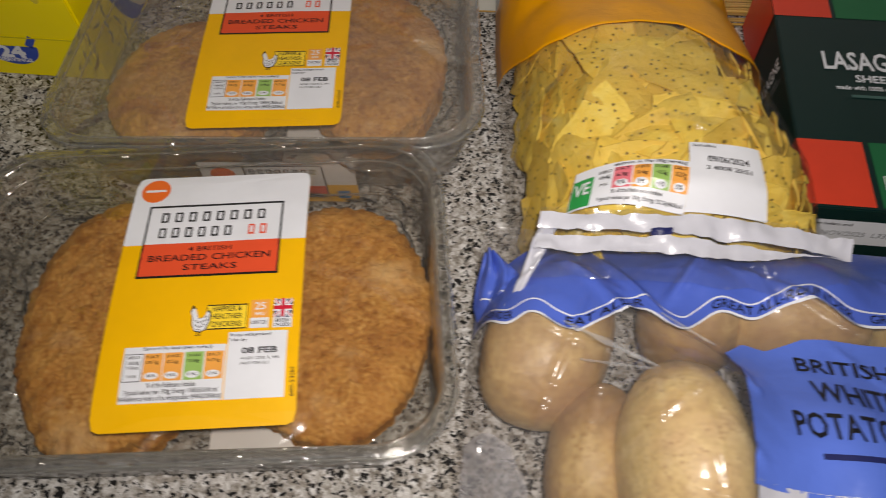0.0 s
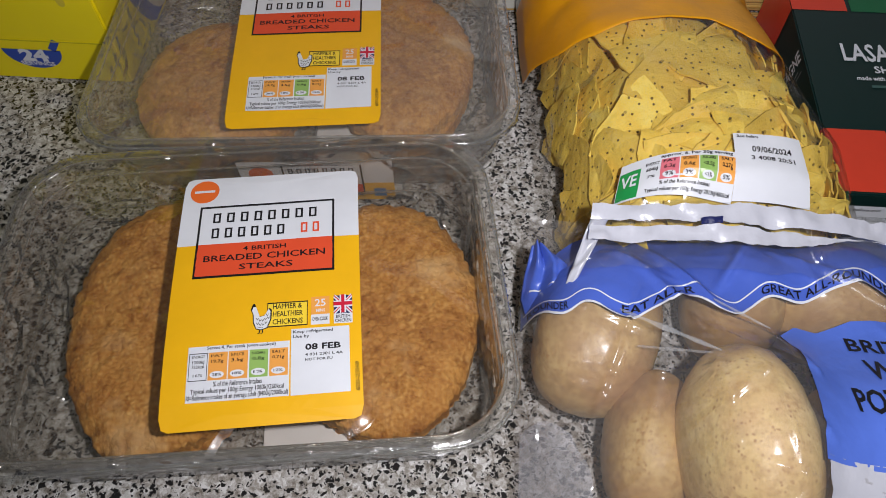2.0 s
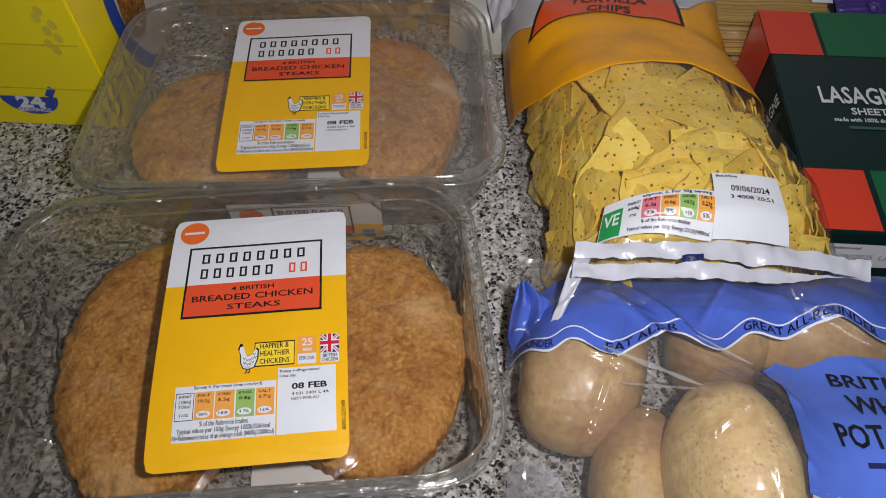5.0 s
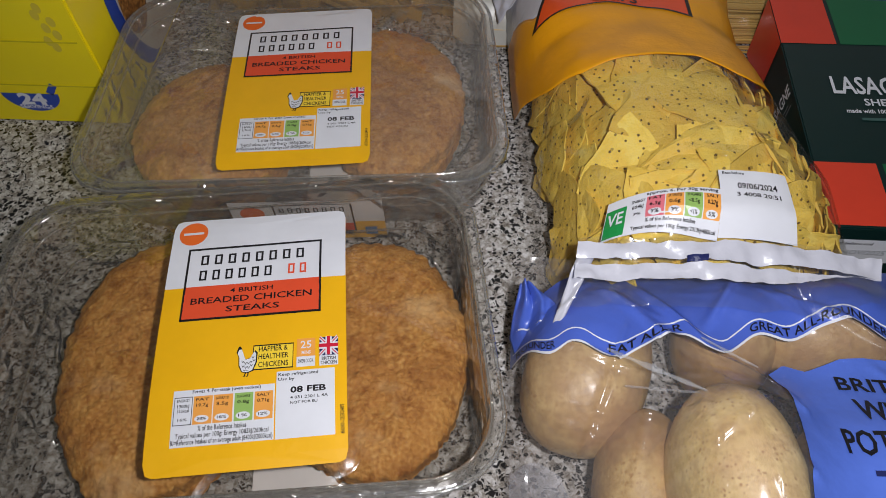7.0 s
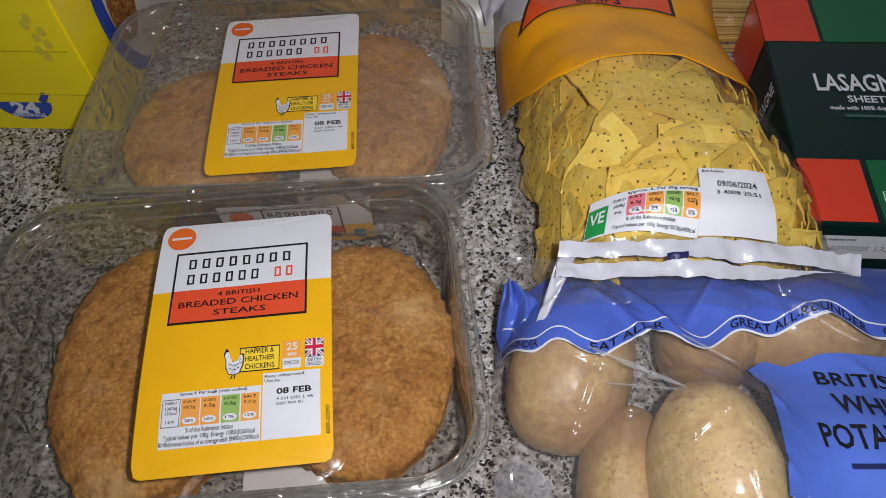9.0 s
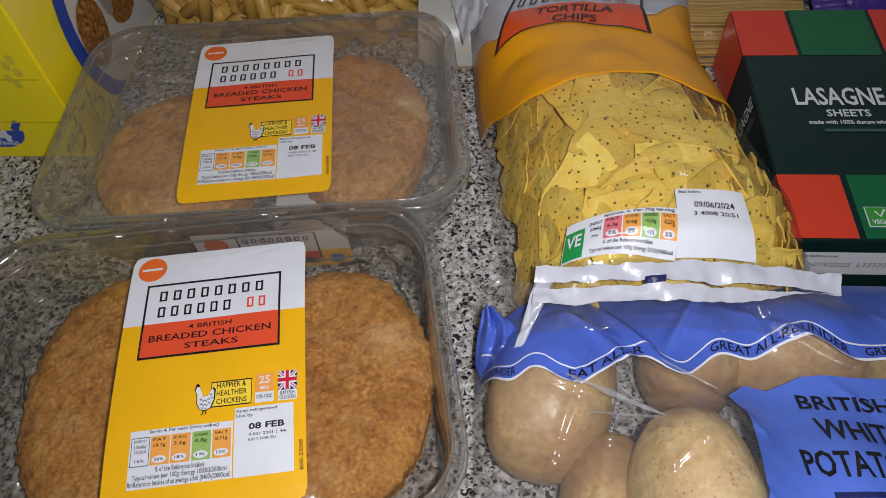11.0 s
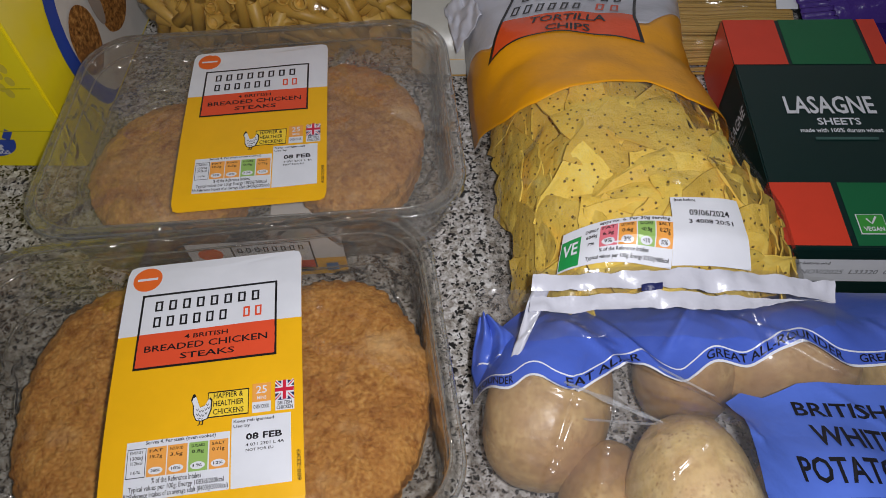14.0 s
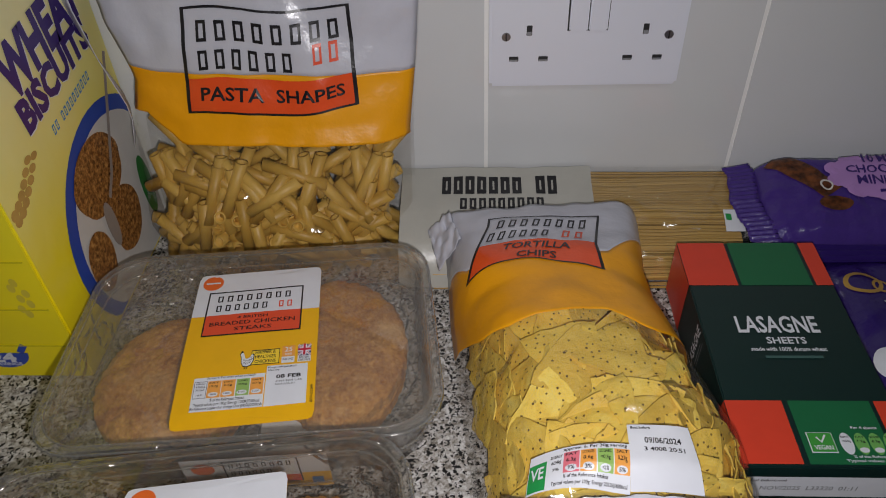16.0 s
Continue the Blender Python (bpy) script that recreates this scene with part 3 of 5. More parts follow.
def tray_pack(at, rz, rim, dome, lab, steaks, label, film, W, splay, end_label):
    D = 0.175
    t = thing("chicken_tray", at, label, "food tray", "trays of breaded chicken", rz)
    loops = ((0.0, rim - 0.005), (0.0, rim - 0.001), (0.001, rim), (0.005, rim + 0.0004), (0.0068, rim - 0.001), (0.0072, rim - 0.006), *[(0.0074 + 0.0004 * k + (0.0007 if k % 2 else -0.0003), rim - 0.009 - (rim - 0.026) * k / 11) for k in range(12)], (0.0125, 0.011), (0.016, 0.004), (0.024, 0.001))
    vs, fs, M = [], [], 0
    for inset, z in loops:
        pts = rounded(W - 2 * inset, D - 2 * inset, 0.034 - inset * 0.4, 12)
        M = len(pts)
        for i, (x, y) in enumerate(pts):
            rib = 0.0007 * math.sin(i * 2.4) if 0.006 < z < rim - 0.004 else 0
            r = math.hypot(x, y)
            vs.append((x * (1 + rib / r) * (1 - splay * y / D), y * (1 + rib / r), z + 0.0006 * noise.noise(Vector((x * 30, y * 30, at[1])))))
    for k in range(len(loops) - 1):
        fs += [(k * M + i, k * M + (i + 1) % M, (k + 1) * M + (i + 1) % M, (k + 1) * M + i) for i in range(M)]
    base = len(vs) - M
    vs.append((0, 0, 0.001))
    fs += [(base + i, base + (i + 1) % M, len(vs) - 1) for i in range(M)]
    part("tray", vs, fs, TRAY, t, "clear moulded plastic tray", smooth=True)

    # moulded beads along the rim and the shoulder
    for inset, z, rad in ((0.0006, rim - 0.001, 0.0011), (0.0058, rim + 0.0006, 0.0009), (0.0074, rim - 0.010, 0.0008), (0.0100, rim * 0.45, 0.0009)):
        pts = rounded(W - 2 * inset, D - 2 * inset, 0.034 - inset * 0.4, 12)
        n, bv = len(pts), []
        for k, (x, y) in enumerate(pts):
            d = math.hypot(x, y)
            for a in range(6):
                q = 1 + rad * math.cos(a * math.pi / 3) / d
                bv.append((x * q * (1 - splay * y / D), y * q, z + rad * math.sin(a * math.pi / 3) + 0.0007 * noise.noise(Vector((x * 45, y * 45, at[1])))))
        part("rim_bead", bv, [(k * 6 + a, k * 6 + (a + 1) % 6, (k + 1) % n * 6 + (a + 1) % 6, (k + 1) % n * 6 + a) for k in range(n) for a in range(6)], BEAD, t, smooth=True)

    def top(x, y, lift=0.0):
        a, b = min(1, abs(2 * x / (W - 0.012))), min(1, abs(2 * y / (D - 0.012)))
        return (x, y, rim + 0.0008 + dome * (1 - a ** 3) * (1 - b ** 3) + 0.0006 * noise.noise(Vector((x * 22, y * 22, at[1] * 9))) + (0.0012 * abs(noise.noise(Vector((x * 40, y * 65, at[1] * 5)))) * max(a, b) ** 3) + lift)

    fv, ff = [], []
    rings = 14
    for k in range(rings + 1):
        q = 1 - k / rings
        pts = rounded((W - 0.004) * q + 1e-4, (D - 0.004) * q + 1e-4, max(2e-5, 0.032 * q), 12)
        fv += [top(x * (1 - splay * y / D), y) for x, y in pts]
    for k in range(rings):
        ff += [(k * M + i, k * M + (i + 1) % M, (k + 1) * M + (i + 1) % M, (k + 1) * M + i) for i in range(M)]
    part("lid_film", fv, ff, film, t, "clear wrinkled lidding film", smooth=True)

    lx, ly, lr, LW, LH = *lab, 0.0878, 0.1335
    c, s = math.cos(radians(lr)), math.sin(radians(lr))

    def F(x, y, lift):
        X, Y = lx + x * c - y * s, ly + x * s + y * c
        return top(X, Y, 0.0008 + lift)

    n = 24
    lv, lf = grid(lambda a, b: ((a - 0.5) * LW, (b - 0.5) * LH), 16, n)
    r = 0.004

    def corner(x, y):
        ax, ay = max(0, abs(x) - (LW / 2 - r)), max(0, abs(y) - (LH / 2 - r))
        d = math.hypot(ax, ay)
        if d > r:
            x, y = math.copysign(LW / 2 - r + ax * r / d, x), math.copysign(LH / 2 - r + ay * r / d, y)
        return F(x, y, 0.0)

    card = part("label", [corner(x, y) for x, y in lv], lf, YELLOW, t, "yellow and white printed paper label", thick=-0.0003)
    split = LH * (0.5 - 0.319)
    wv, wf = grid(lambda a, b: ((a - 0.5) * LW, split + (LH / 2 - split) * b), 16, 8)
    part("white_panel", [Vector(corner(x, y)) + Vector((0, 0, 0.00045)) for x, y in wv], wf, WHITE, card)
    label_print(card, LW, LH, F)
    # the small end label on the front wall
    if end_label:
        def E(u, v, lift=0.0):
            z = 0.004 + v * 0.040
            return (lx + 0.006 + (u - 0.5) * 0.090, -D / 2 + 0.0042 - 0.0022 * v - lift, z)
        end = part("end_label", *grid(lambda u, v: E(u, v), 4, 2), WHITE, t, "small white end label on the tray wall")
        part("yellow_edge", *mapped(join(rect(0.0, 1.0, 0.0, 0.22), rect(0.80, 1.0, 0.22, 0.45)), lambda u, v: E(u, v, 0.0003)), YELLOW, end)
        part("roundel", *mapped(disc(0.14, 0.72, 0.08, 0.16), lambda u, v: E(u, v, 0.0004)), ORANGE, end)
        part("border", *mapped(frame_lines(0.28, 0.80, 0.2, 0.92, 0.012), lambda u, v: E(u, v, 0.0004)), BLACK, end)
        part("red_panel", *mapped(rect(0.29, 0.79, 0.22, 0.42), lambda u, v: E(u, v, 0.0004)), RED, end)
        islands("brand_bar", mapped(join(bars("IIIIIIII", 0.32, 0.77, 0.72, 0.12), bars("IIIIII", 0.32, 0.62, 0.50, 0.12)), lambda u, v: E(u, v, 0.0004)), BLACK, end)
        part("blue_mark", *mapped(rect(0.86, 0.94, 0.10, 0.3), lambda u, v: E(u, v, 0.0004)), SKYBLUE, end)
    part("absorbent_pad", *box(0.000, 0.048, -0.066, 0.06, 0.0022, 0.0035, 0.0005), PAD, t, "white absorbent paper pad")
    for k, (cx, cy, rx, ry, pt) in enumerate(steaks):
        steak(t, cx, cy, rx * 0.93, ry * 0.93, 0.0035, 0.016, 3.1 + k + at[1] * 7)
        steak(t, cx, cy, rx, ry, 0.0185, 0.0175, 8.7 + k + at[1] * 5, pt)
    return t


tray_pack((-0.1030, 0.4092, 0.0005), 5.0, 0.060, 0.0035, (0.0025, -0.0085, 1.7),
          ((-0.0585, -0.009, 0.053, 0.060, 0.0), (0.0565, 0.009, 0.048, 0.063, 0.13)),
          "clear tray of pale breaded chicken steaks beside the pasta bag", FOGFILM, 0.251, 0.06, True)
tray_pack((-0.1015, 0.2306, 0.0005), 8.0, 0.066, 0.0075, (0.0130, -0.0065, 1.0),
          ((-0.048, 0.005, 0.053, 0.076, 0.0), (0.063, 0.001, 0.052, 0.070, 0.0)),
          "clear tray of deep golden breaded chicken steaks beside potatoes", FILM, 0.251, 0.05, False)


# ---- tortilla chips ----
def chip_bag():
    t = thing("tortilla_chip_bag", (0.12, 0.4, 0.0), "clear and yellow plastic bag full of speckled tortilla chips", "crisp bag")

    def S(u, v):
        xl = line(v, [(0, 0.016), (0.1, 0.026), (0.3, 0.030), (0.6, 0.040), (1, 0.054), (1.15, 0.058)])
        xr = line(v, [(0, 0.186), (0.12, 0.184), (0.25, 0.181), (0.5, 0.198), (0.8, 0.216), (1, 0.217), (1.15, 0.213)])
        vv = min(v, 1.0) + max(0, v - 1) * 0.25
        y = (0.541 - 0.277 * vv) * (1 - u) + (0.556 - 0.286 * vv) * u
        h = line(v, [(0, 0.058), (0.06, 0.062), (0.16, 0.068), (0.3, 0.077), (0.55, 0.093), (0.8, 0.103), (0.93, 0.100), (1, 0.084), (1.15, 0.015)])
        e = abs(2 * u - 1)
        p = max(0, 1 - e ** (3.0 + 9 * max(0, 1 - v / 0.35))) ** 0.6
        x = xl + (xr - xl) * u
        z = 0.002 + h * p + p * (wob(x, y, 1, 26, 0.0036) + wob(x, y, 4, 60, 0.0010))
        return (x, y, z)

    def inverse(x, y):
        u, v = 0.5, 0.5
        for _ in range(12):
            v = ((0.541 + 0.015 * u) - y) / (0.277 + 0.009 * u)
            a, b = S(0, v)[0], S(1, v)[0]
            u = (x - a) / (b - a)
        return u, v

    white = lambda u: line(u, [(0, 0.16), (0.09, 0.25), (0.23, 0.275), (0.42, 0.280), (0.62, 0.290), (0.74, 0.280), (1, 0.12)]) + 0.006 * math.sin(17 * u)
    yel = lambda u: line(u, [(0, 0.40), (0.05, 0.46), (0.1, 0.505), (0.2, 0.528), (0.3, 0.522), (0.5, 0.515), (0.6, 0.517), (0.65, 0.54), (0.70, 0.575), (0.76, 0.58), (0.88, 0.55), (1, 0.50)])
    G = lambda lo, hi, d: grid(lambda a, b: off(S, a, lo(a) + (hi(a) - lo(a)) * b, d), 56, 24, 0.003, 0.997)
    part("white_top", *G(lambda u: 0.0 - 0.006 * math.sin(31 * u), white, 0.0), BAGWHITE, t, "crumpled white printed top of the bag", smooth=True, thick=0.0003)
    part("yellow_panel", *G(white, yel, 0.0), BAGYELLOW, t, "yellow printed band of the bag", smooth=True, thick=0.0003)
    part("clear_film", *G(yel, lambda u: 1.15, 0.0), CHIPFILM, t, "clear bag film", smooth=True)
    part("torn_corner", *grid(lambda a, b: (0.010 + 0.018 * a + 0.010 * b, 0.540 - 0.034 * b + 0.004 * a, 0.042 + 0.016 * a - 0.014 * b * (1 - a) + 0.006 * noise.noise(Vector((5 * a, 5 * b, 2)))), 16, 16), BAGWHITE, t, "crumpled white bag corner", smooth=True, thick=0.0004)
    q = ((0.225, 0.065), (0.752, 0.087), (0.68, 0.358), (0.085, 0.300))

    def Q(a, b, d):
        u = (q[0][0] * (1 - a) + q[1][0] * a) * (1 - b) + (q[3][0] * (1 - a) + q[2][0] * a) * b
        v = (q[0][1] * (1 - a) + q[1][1] * a) * (1 - b) + (q[3][1] * (1 - a) + q[2][1] * a) * b
        return off(S, u, v - 0.035 * math.sin(math.pi * a) * b, d)

    def T(body, a0, a1, b, h):
        vs, fs = word(body, a0, a1, 0, h, 0.02)
        return [(x, b - y) for x, y in vs], fs

    def B(pat, a0, a1, b, h):
        vs, fs = bars(pat, a0, a1, 0, h)
        return [(x, b - y) for x, y in vs], fs

    part("red_panel", *grid(lambda a, b: Q(a, 0.57 + 0.41 * b, 0.0008), 24, 10), BAGRED, t, smooth=True)
    part("border", *mapped(frame_lines(0, 1, 0, 1, 0.022, 24), lambda a, b: Q(a, b, 0.001)), BLACK, t)
    islands("brand_bar", mapped(join(B("IIIIIIII", 0.10, 0.93, 0.25, 0.17), B("IIIIII", 0.06, 0.62, 0.50, 0.17)), lambda a, b: Q(a, b, 0.001)), BLACK, t)
    islands("brand_bar", mapped(B("II", 0.70, 0.92, 0.50, 0.17), lambda a, b: Q(a, b, 0.001)), RED, t)
    part("product_name", *mapped(join(T("TORTILLA", 0.24, 0.79, 0.75, 0.12), T("CHIPS", 0.38, 0.68, 0.95, 0.12)), lambda a, b: Q(a, b, 0.0012)), BLACK, t)

    def R(x, y, d):
        return off(S, *inverse(x, y), d)

    # stickers: a (right) and b (down) over each
    def quad(c, d):
        def f(a, b):
            x = (c[0][0] * (1 - a) + c[1][0] * a) * (1 - b) + (c[3][0] * (1 - a) + c[2][0] * a) * b
            y = (c[0][1] * (1 - a) + c[1][1] * a) * (1 - b) + (c[3][1] * (1 - a) + c[2][1] * a) * b
            return R(x, y, d)
        return f

    date = ((0.1288, 0.3078), (0.1607, 0.3082), (0.1650, 0.2765), (0.1272, 0.2756))
    st = part("date_sticker", *grid(quad(date, 0.001), 12, 12), WHITE, t, "white best-before sticker", smooth=True)
    part("date_print", *mapped(join(T("Best before", 0.05, 0.36, 0.09, 0.05), T("09/06/2024", 0.24, 0.80, 0.34, 0.10), T("3 4008 20:51", 0.22, 0.82, 0.48, 0.07)), quad(date, 0.0014)), BLACK, st)
    nut = ((0.0800, 0.2985), (0.1284, 0.2960), (0.1270, 0.2745), (0.0765, 0.2815))
    ns = part("nutrition_sticker", *grid(quad(nut, 0.001), 12, 8), WHITE, t, "white nutrition panel", smooth=True)
    cells = lambda u0, u1: grid(lambda a, b: (u0 + (u1 - u0) * a, 0.16 + 0.52 * b), 3, 3)
    part("vegan_mark", *mapped(grid(lambda a, b: (0.01 + 0.17 * a, 0.26 + 0.70 * b), 3, 3), quad(nut, 0.0013)), GREEN, ns, "green vegan mark")
    part("vegan_letters", *mapped(T("VE", 0.03, 0.16, 0.70, 0.32), quad(nut, 0.0015)), WHITE, ns)
    for k, (u, m) in enumerate(((0.345, PINK), (0.51, AMBER), (0.675, LIME), (0.84, AMBER))):
        part("colour_cell", *mapped(cells(u, u + 0.155), quad(nut, 0.0013)), m, ns)
        part("oval", *mapped(disc(u + 0.077, 0.59, 0.055, 0.075, 14), quad(nut, 0.0015)), WHITE, ns)
    tx = [T("approx. 6. Per 30g serving", 0.34, 0.97, 0.12, 0.08), T("% of the Reference Intakes", 0.35, 0.78, 0.78, 0.07), T("Typical values per 100g: Energy 2013kJ/480kcal", 0.24, 0.97, 0.91, 0.07)]
    for u, a, b, c in ((0.20, "ENERGY", "604kJ", "7%"), (0.345, "FAT", "6.3g", "9%"), (0.51, "SATURATES", "0.6g", "3%"), (0.675, "SUGARS", "<0.5g", "<1%"), (0.84, "SALT", "0.27g", "5%")):
        tx += [T(a, u + 0.02, u + 0.135, 0.27, 0.075), T(b, u + 0.03, u + 0.125, 0.43, 0.09), T(c, u + 0.045, u + 0.11, 0.62, 0.07)]
    part("small_print", *mapped(join(*tx), quad(nut, 0.0017)), BLACK, ns)
    # folded end seal
    def seal(s, w, d=0.0):
        x = 0.063 + 0.140 * s - 0.003 * w
        y = 0.2725 + 0.001 * s - 0.026 * w
        z = 0.0935 - 0.006 * w + 0.004 * math.sin(math.pi * s) + 0.0030 * noise.noise(Vector((s * 11, w * 2.5, 3))) + 0.0012 * noise.noise(Vector((s * 34, w * 5, 8))) - 0.006 * s ** 4
        return (x, y, z + d)
    part("seal_film", *grid(lambda s, w: seal(s, w * 1.25), 60, 14), BAGFILM, t, smooth=True)
    strips = ((lambda s: 0.10 + 0.03 * math.sin(9 * s) - 0.04 * s, lambda s: 0.39 + 0.02 * math.sin(14 * s) + 0.05 * s), (lambda s: 0.49 + 0.02 * math.sin(11 * s), lambda s: 0.78 + 0.03 * math.sin(12 * s) - 0.30 * ease(0.55, 1.0, s)))
    for lo, hi in strips:
        part("seal_band", *grid(lambda s, w: seal(s, lo(s) + (hi(s) - lo(s)) * w, 0.0008 + 0.0008 * noise.noise(Vector((s * 22, w * 2, 6)))), 70, 4), BAGWHITE, t, "white folded seal band", smooth=True)
    part("seal_mark", *grid(lambda s, w: seal(0.355 + 0.065 * s, 0.385 + 0.125 * w, 0.0030), 8, 3), NAVY, t)
    part("seal_fin", *grid(lambda s, w: (0.063 - 0.013 * s + 0.010 * w * (1 - 0.5 * s), 0.266 - 0.034 * s + 0.003 * w, 0.090 - 0.026 * s + 0.003 * w + 0.0022 * noise.noise(Vector((s * 7, w * 2, 4))) + 0.0012 * math.sin(9 * s + 2 * w)), 20, 5), BAGWHITE, t, smooth=True, thick=0.0003)

    # the chips: curved triangles, a loose heap pressed up under the film
    kinds = []
    rng = random.Random(5)
    for k in range(9):
        n, vs, fs, idx = 9, [], [], {}
        side, bend, twist = rng.uniform(0.058, 0.070), rng.uniform(-1.0, 2.4), rng.uniform(-1.2, 1.2)
        for side_z in (0.0009, -0.0009):
            for i in range(n + 1):
                for j in range(n + 1 - i):
                    a, b = i / n, j / n
                    c = 1 - a - b
                    m = max(a, b, c)
                    pull = 1 - 0.20 * max(0, m - 0.70) / 0.30
                    x = ((b - a) * side * 0.5) * pull + 0.0014 * noise.noise(Vector((a * 7, b * 7, k)))
                    y = ((c - 1 / 3) * side * 0.92) * pull + 0.0014 * noise.noise(Vector((a * 7, b * 7, k + 20)))
                    idx[side_z, i, j] = len(vs)
                    lip = 0.45 if min(a, b, c) == 0 else 1.0
                    vs.append((x, y, side_z * lip + bend * (x * x * 0.9 - y * y * 0.6) + twist * x * y + 0.0026 * noise.noise(Vector((x * 75, y * 75, k))) + 0.0008 * noise.noise(Vector((x * 210, y * 210, k)))))
            for i in range(n):
                for j in range(n - i):
                    g = lambda p, q: idx[side_z, p, q]
                    tri = [(g(i, j), g(i + 1, j), g(i, j + 1))]
                    if i + j < n - 1:
                        tri.append((g(i + 1, j), g(i + 1, j + 1), g(i, j + 1)))
                    fs += tri
        rim_ij = [(i, 0) for i in range(n)] + [(n - i, i) for i in range(n)] + [(0, n - i) for i in range(n)]
        for p, r in zip(rim_ij, rim_ij[1:] + rim_ij[:1]):
            fs.append((idx[0.0009, *p], idx[0.0009, *r], idx[-0.0009, *r], idx[-0.0009, *p]))
        me = bpy.data.meshes.new("tortilla_chip")
        me.from_pydata(vs, [], fs)
        me.materials.append(CHIP)
        me.polygons.foreach_set("use_smooth", [True] * len(me.polygons))
        me.set_sharp_from_angle(angle=radians(50))
        kinds.append((me, [Vector(v) for v in vs[:len(vs) // 2]]))
    seats = []
    for r in range(5):
        for c in range(3 + r % 2):
            seats.append((0.14 + 0.29 * (c + 0.5 * (1 - r % 2)) + rng.uniform(-0.07, 0.07) - 0.05 * (r % 2), 0.98 - 0.115 * r + rng.uniform(-0.03, 0.03), 0.0100 + rng.uniform(0, 0.005), 18, None))
    for r in range(5):
        for c in range(4):
            seats.append((0.16 + 0.23 * c + rng.uniform(-0.06, 0.06), 1.0 - 0.12 * r + rng.uniform(-0.04, 0.04), rng.uniform(0.018, 0.024), 16, None))
    for _ in range(60):
        seats.append((rng.uniform(0.08, 0.92), rng.uniform(0.40, 1.0), rng.uniform(0.026, 0.036), 6, None))
    for side_u in (0.05, 0.95):
        for k in range(11):
            seats.append((side_u + rng.uniform(-0.02, 0.02), 0.42 + 0.056 * k + rng.uniform(-0.02, 0.02), rng.uniform(0.002, 0.005), 4, None))
    for k in range(6):
        seats.append((0.10 + 0.16 * k, rng.uniform(1.0, 1.04), rng.uniform(0.002, 0.006), 6, None))
    # the largest whole chips lie uppermost, each turned its own way
    whole = ((0.43, 0.80, 75), (0.63, 0.83, 5), (0.16, 0.66, 150), (0.27, 0.745, 200), (0.15, 0.86, 95), (0.37, 0.605, 20), (0.57, 0.625, 250), (0.10, 0.76, 30), (0.74, 0.93, 170), (0.31, 0.885, 310), (0.07, 0.92, 60), (0.80, 0.76, 215))
    for u, v, turn in whole:
        seats.append((u, v, 0.001, 8, turn))
    for u, v, deep, tilt, turn in seats:
        u = min(0.985, max(0.015, u))
        p, nrm = off(S, u, v, 0.0), (off(S, u, v, 0.01) - off(S, u, v, 0)).normalized()
        lean = Vector((rng.gauss(0.3, 0.8), rng.gauss(-1.0, 0.8), 0)) * math.tan(radians(tilt))
        face = (nrm + lean).normalized()
        me, probe = kinds[rng.randrange(9)]
        rot = face.to_track_quat("Z", "Y").to_matrix().to_4x4() @ pose(0, 0, 0, 0, 0, rng.uniform(0, 360) if turn is None else turn)
        at = p - nrm * deep
        for _ in range(4):
            worst, shift = 1.0, Vector((0, 0, 0))
            for q in probe:
                w = at + rot.to_3x3() @ q
                a, b = inverse(w.x, w.y)
                lo, hi = S(0.035, b)[0], S(0.965, b)[0]
                shift.x = lo - w.x if lo - w.x > abs(shift.x) else (hi - w.x if w.x - hi > abs(shift.x) else shift.x)
                shift.y = max(shift.y, 0.2668 - w.y)
                gap = S(min(0.985, max(0.015, a)), min(1.04, b))[2] - w.z
                worst = min(worst, gap)
            at += shift
            if worst < 0.0024:
                at -= nrm * (0.0024 - worst) * max(0.3, nrm.z)
        drop = 0.0
        for q in probe:
            w = at + rot.to_3x3() @ q
            a, b = inverse(w.x, w.y)
            drop = max(drop, w.z + 0.0022 - S(min(0.985, max(0.015, a)), min(1.0, b))[2])
        at.z -= drop
        if min((rot.to_3x3() @ q).z for q in probe) + at.z < 0.002:
            continue
        chip = new("tortilla_chip", me)
        chip.parent = t
        chip.matrix_basis = Matrix.Translation(at - ORIGIN[t.name]) @ rot


chip_bag()


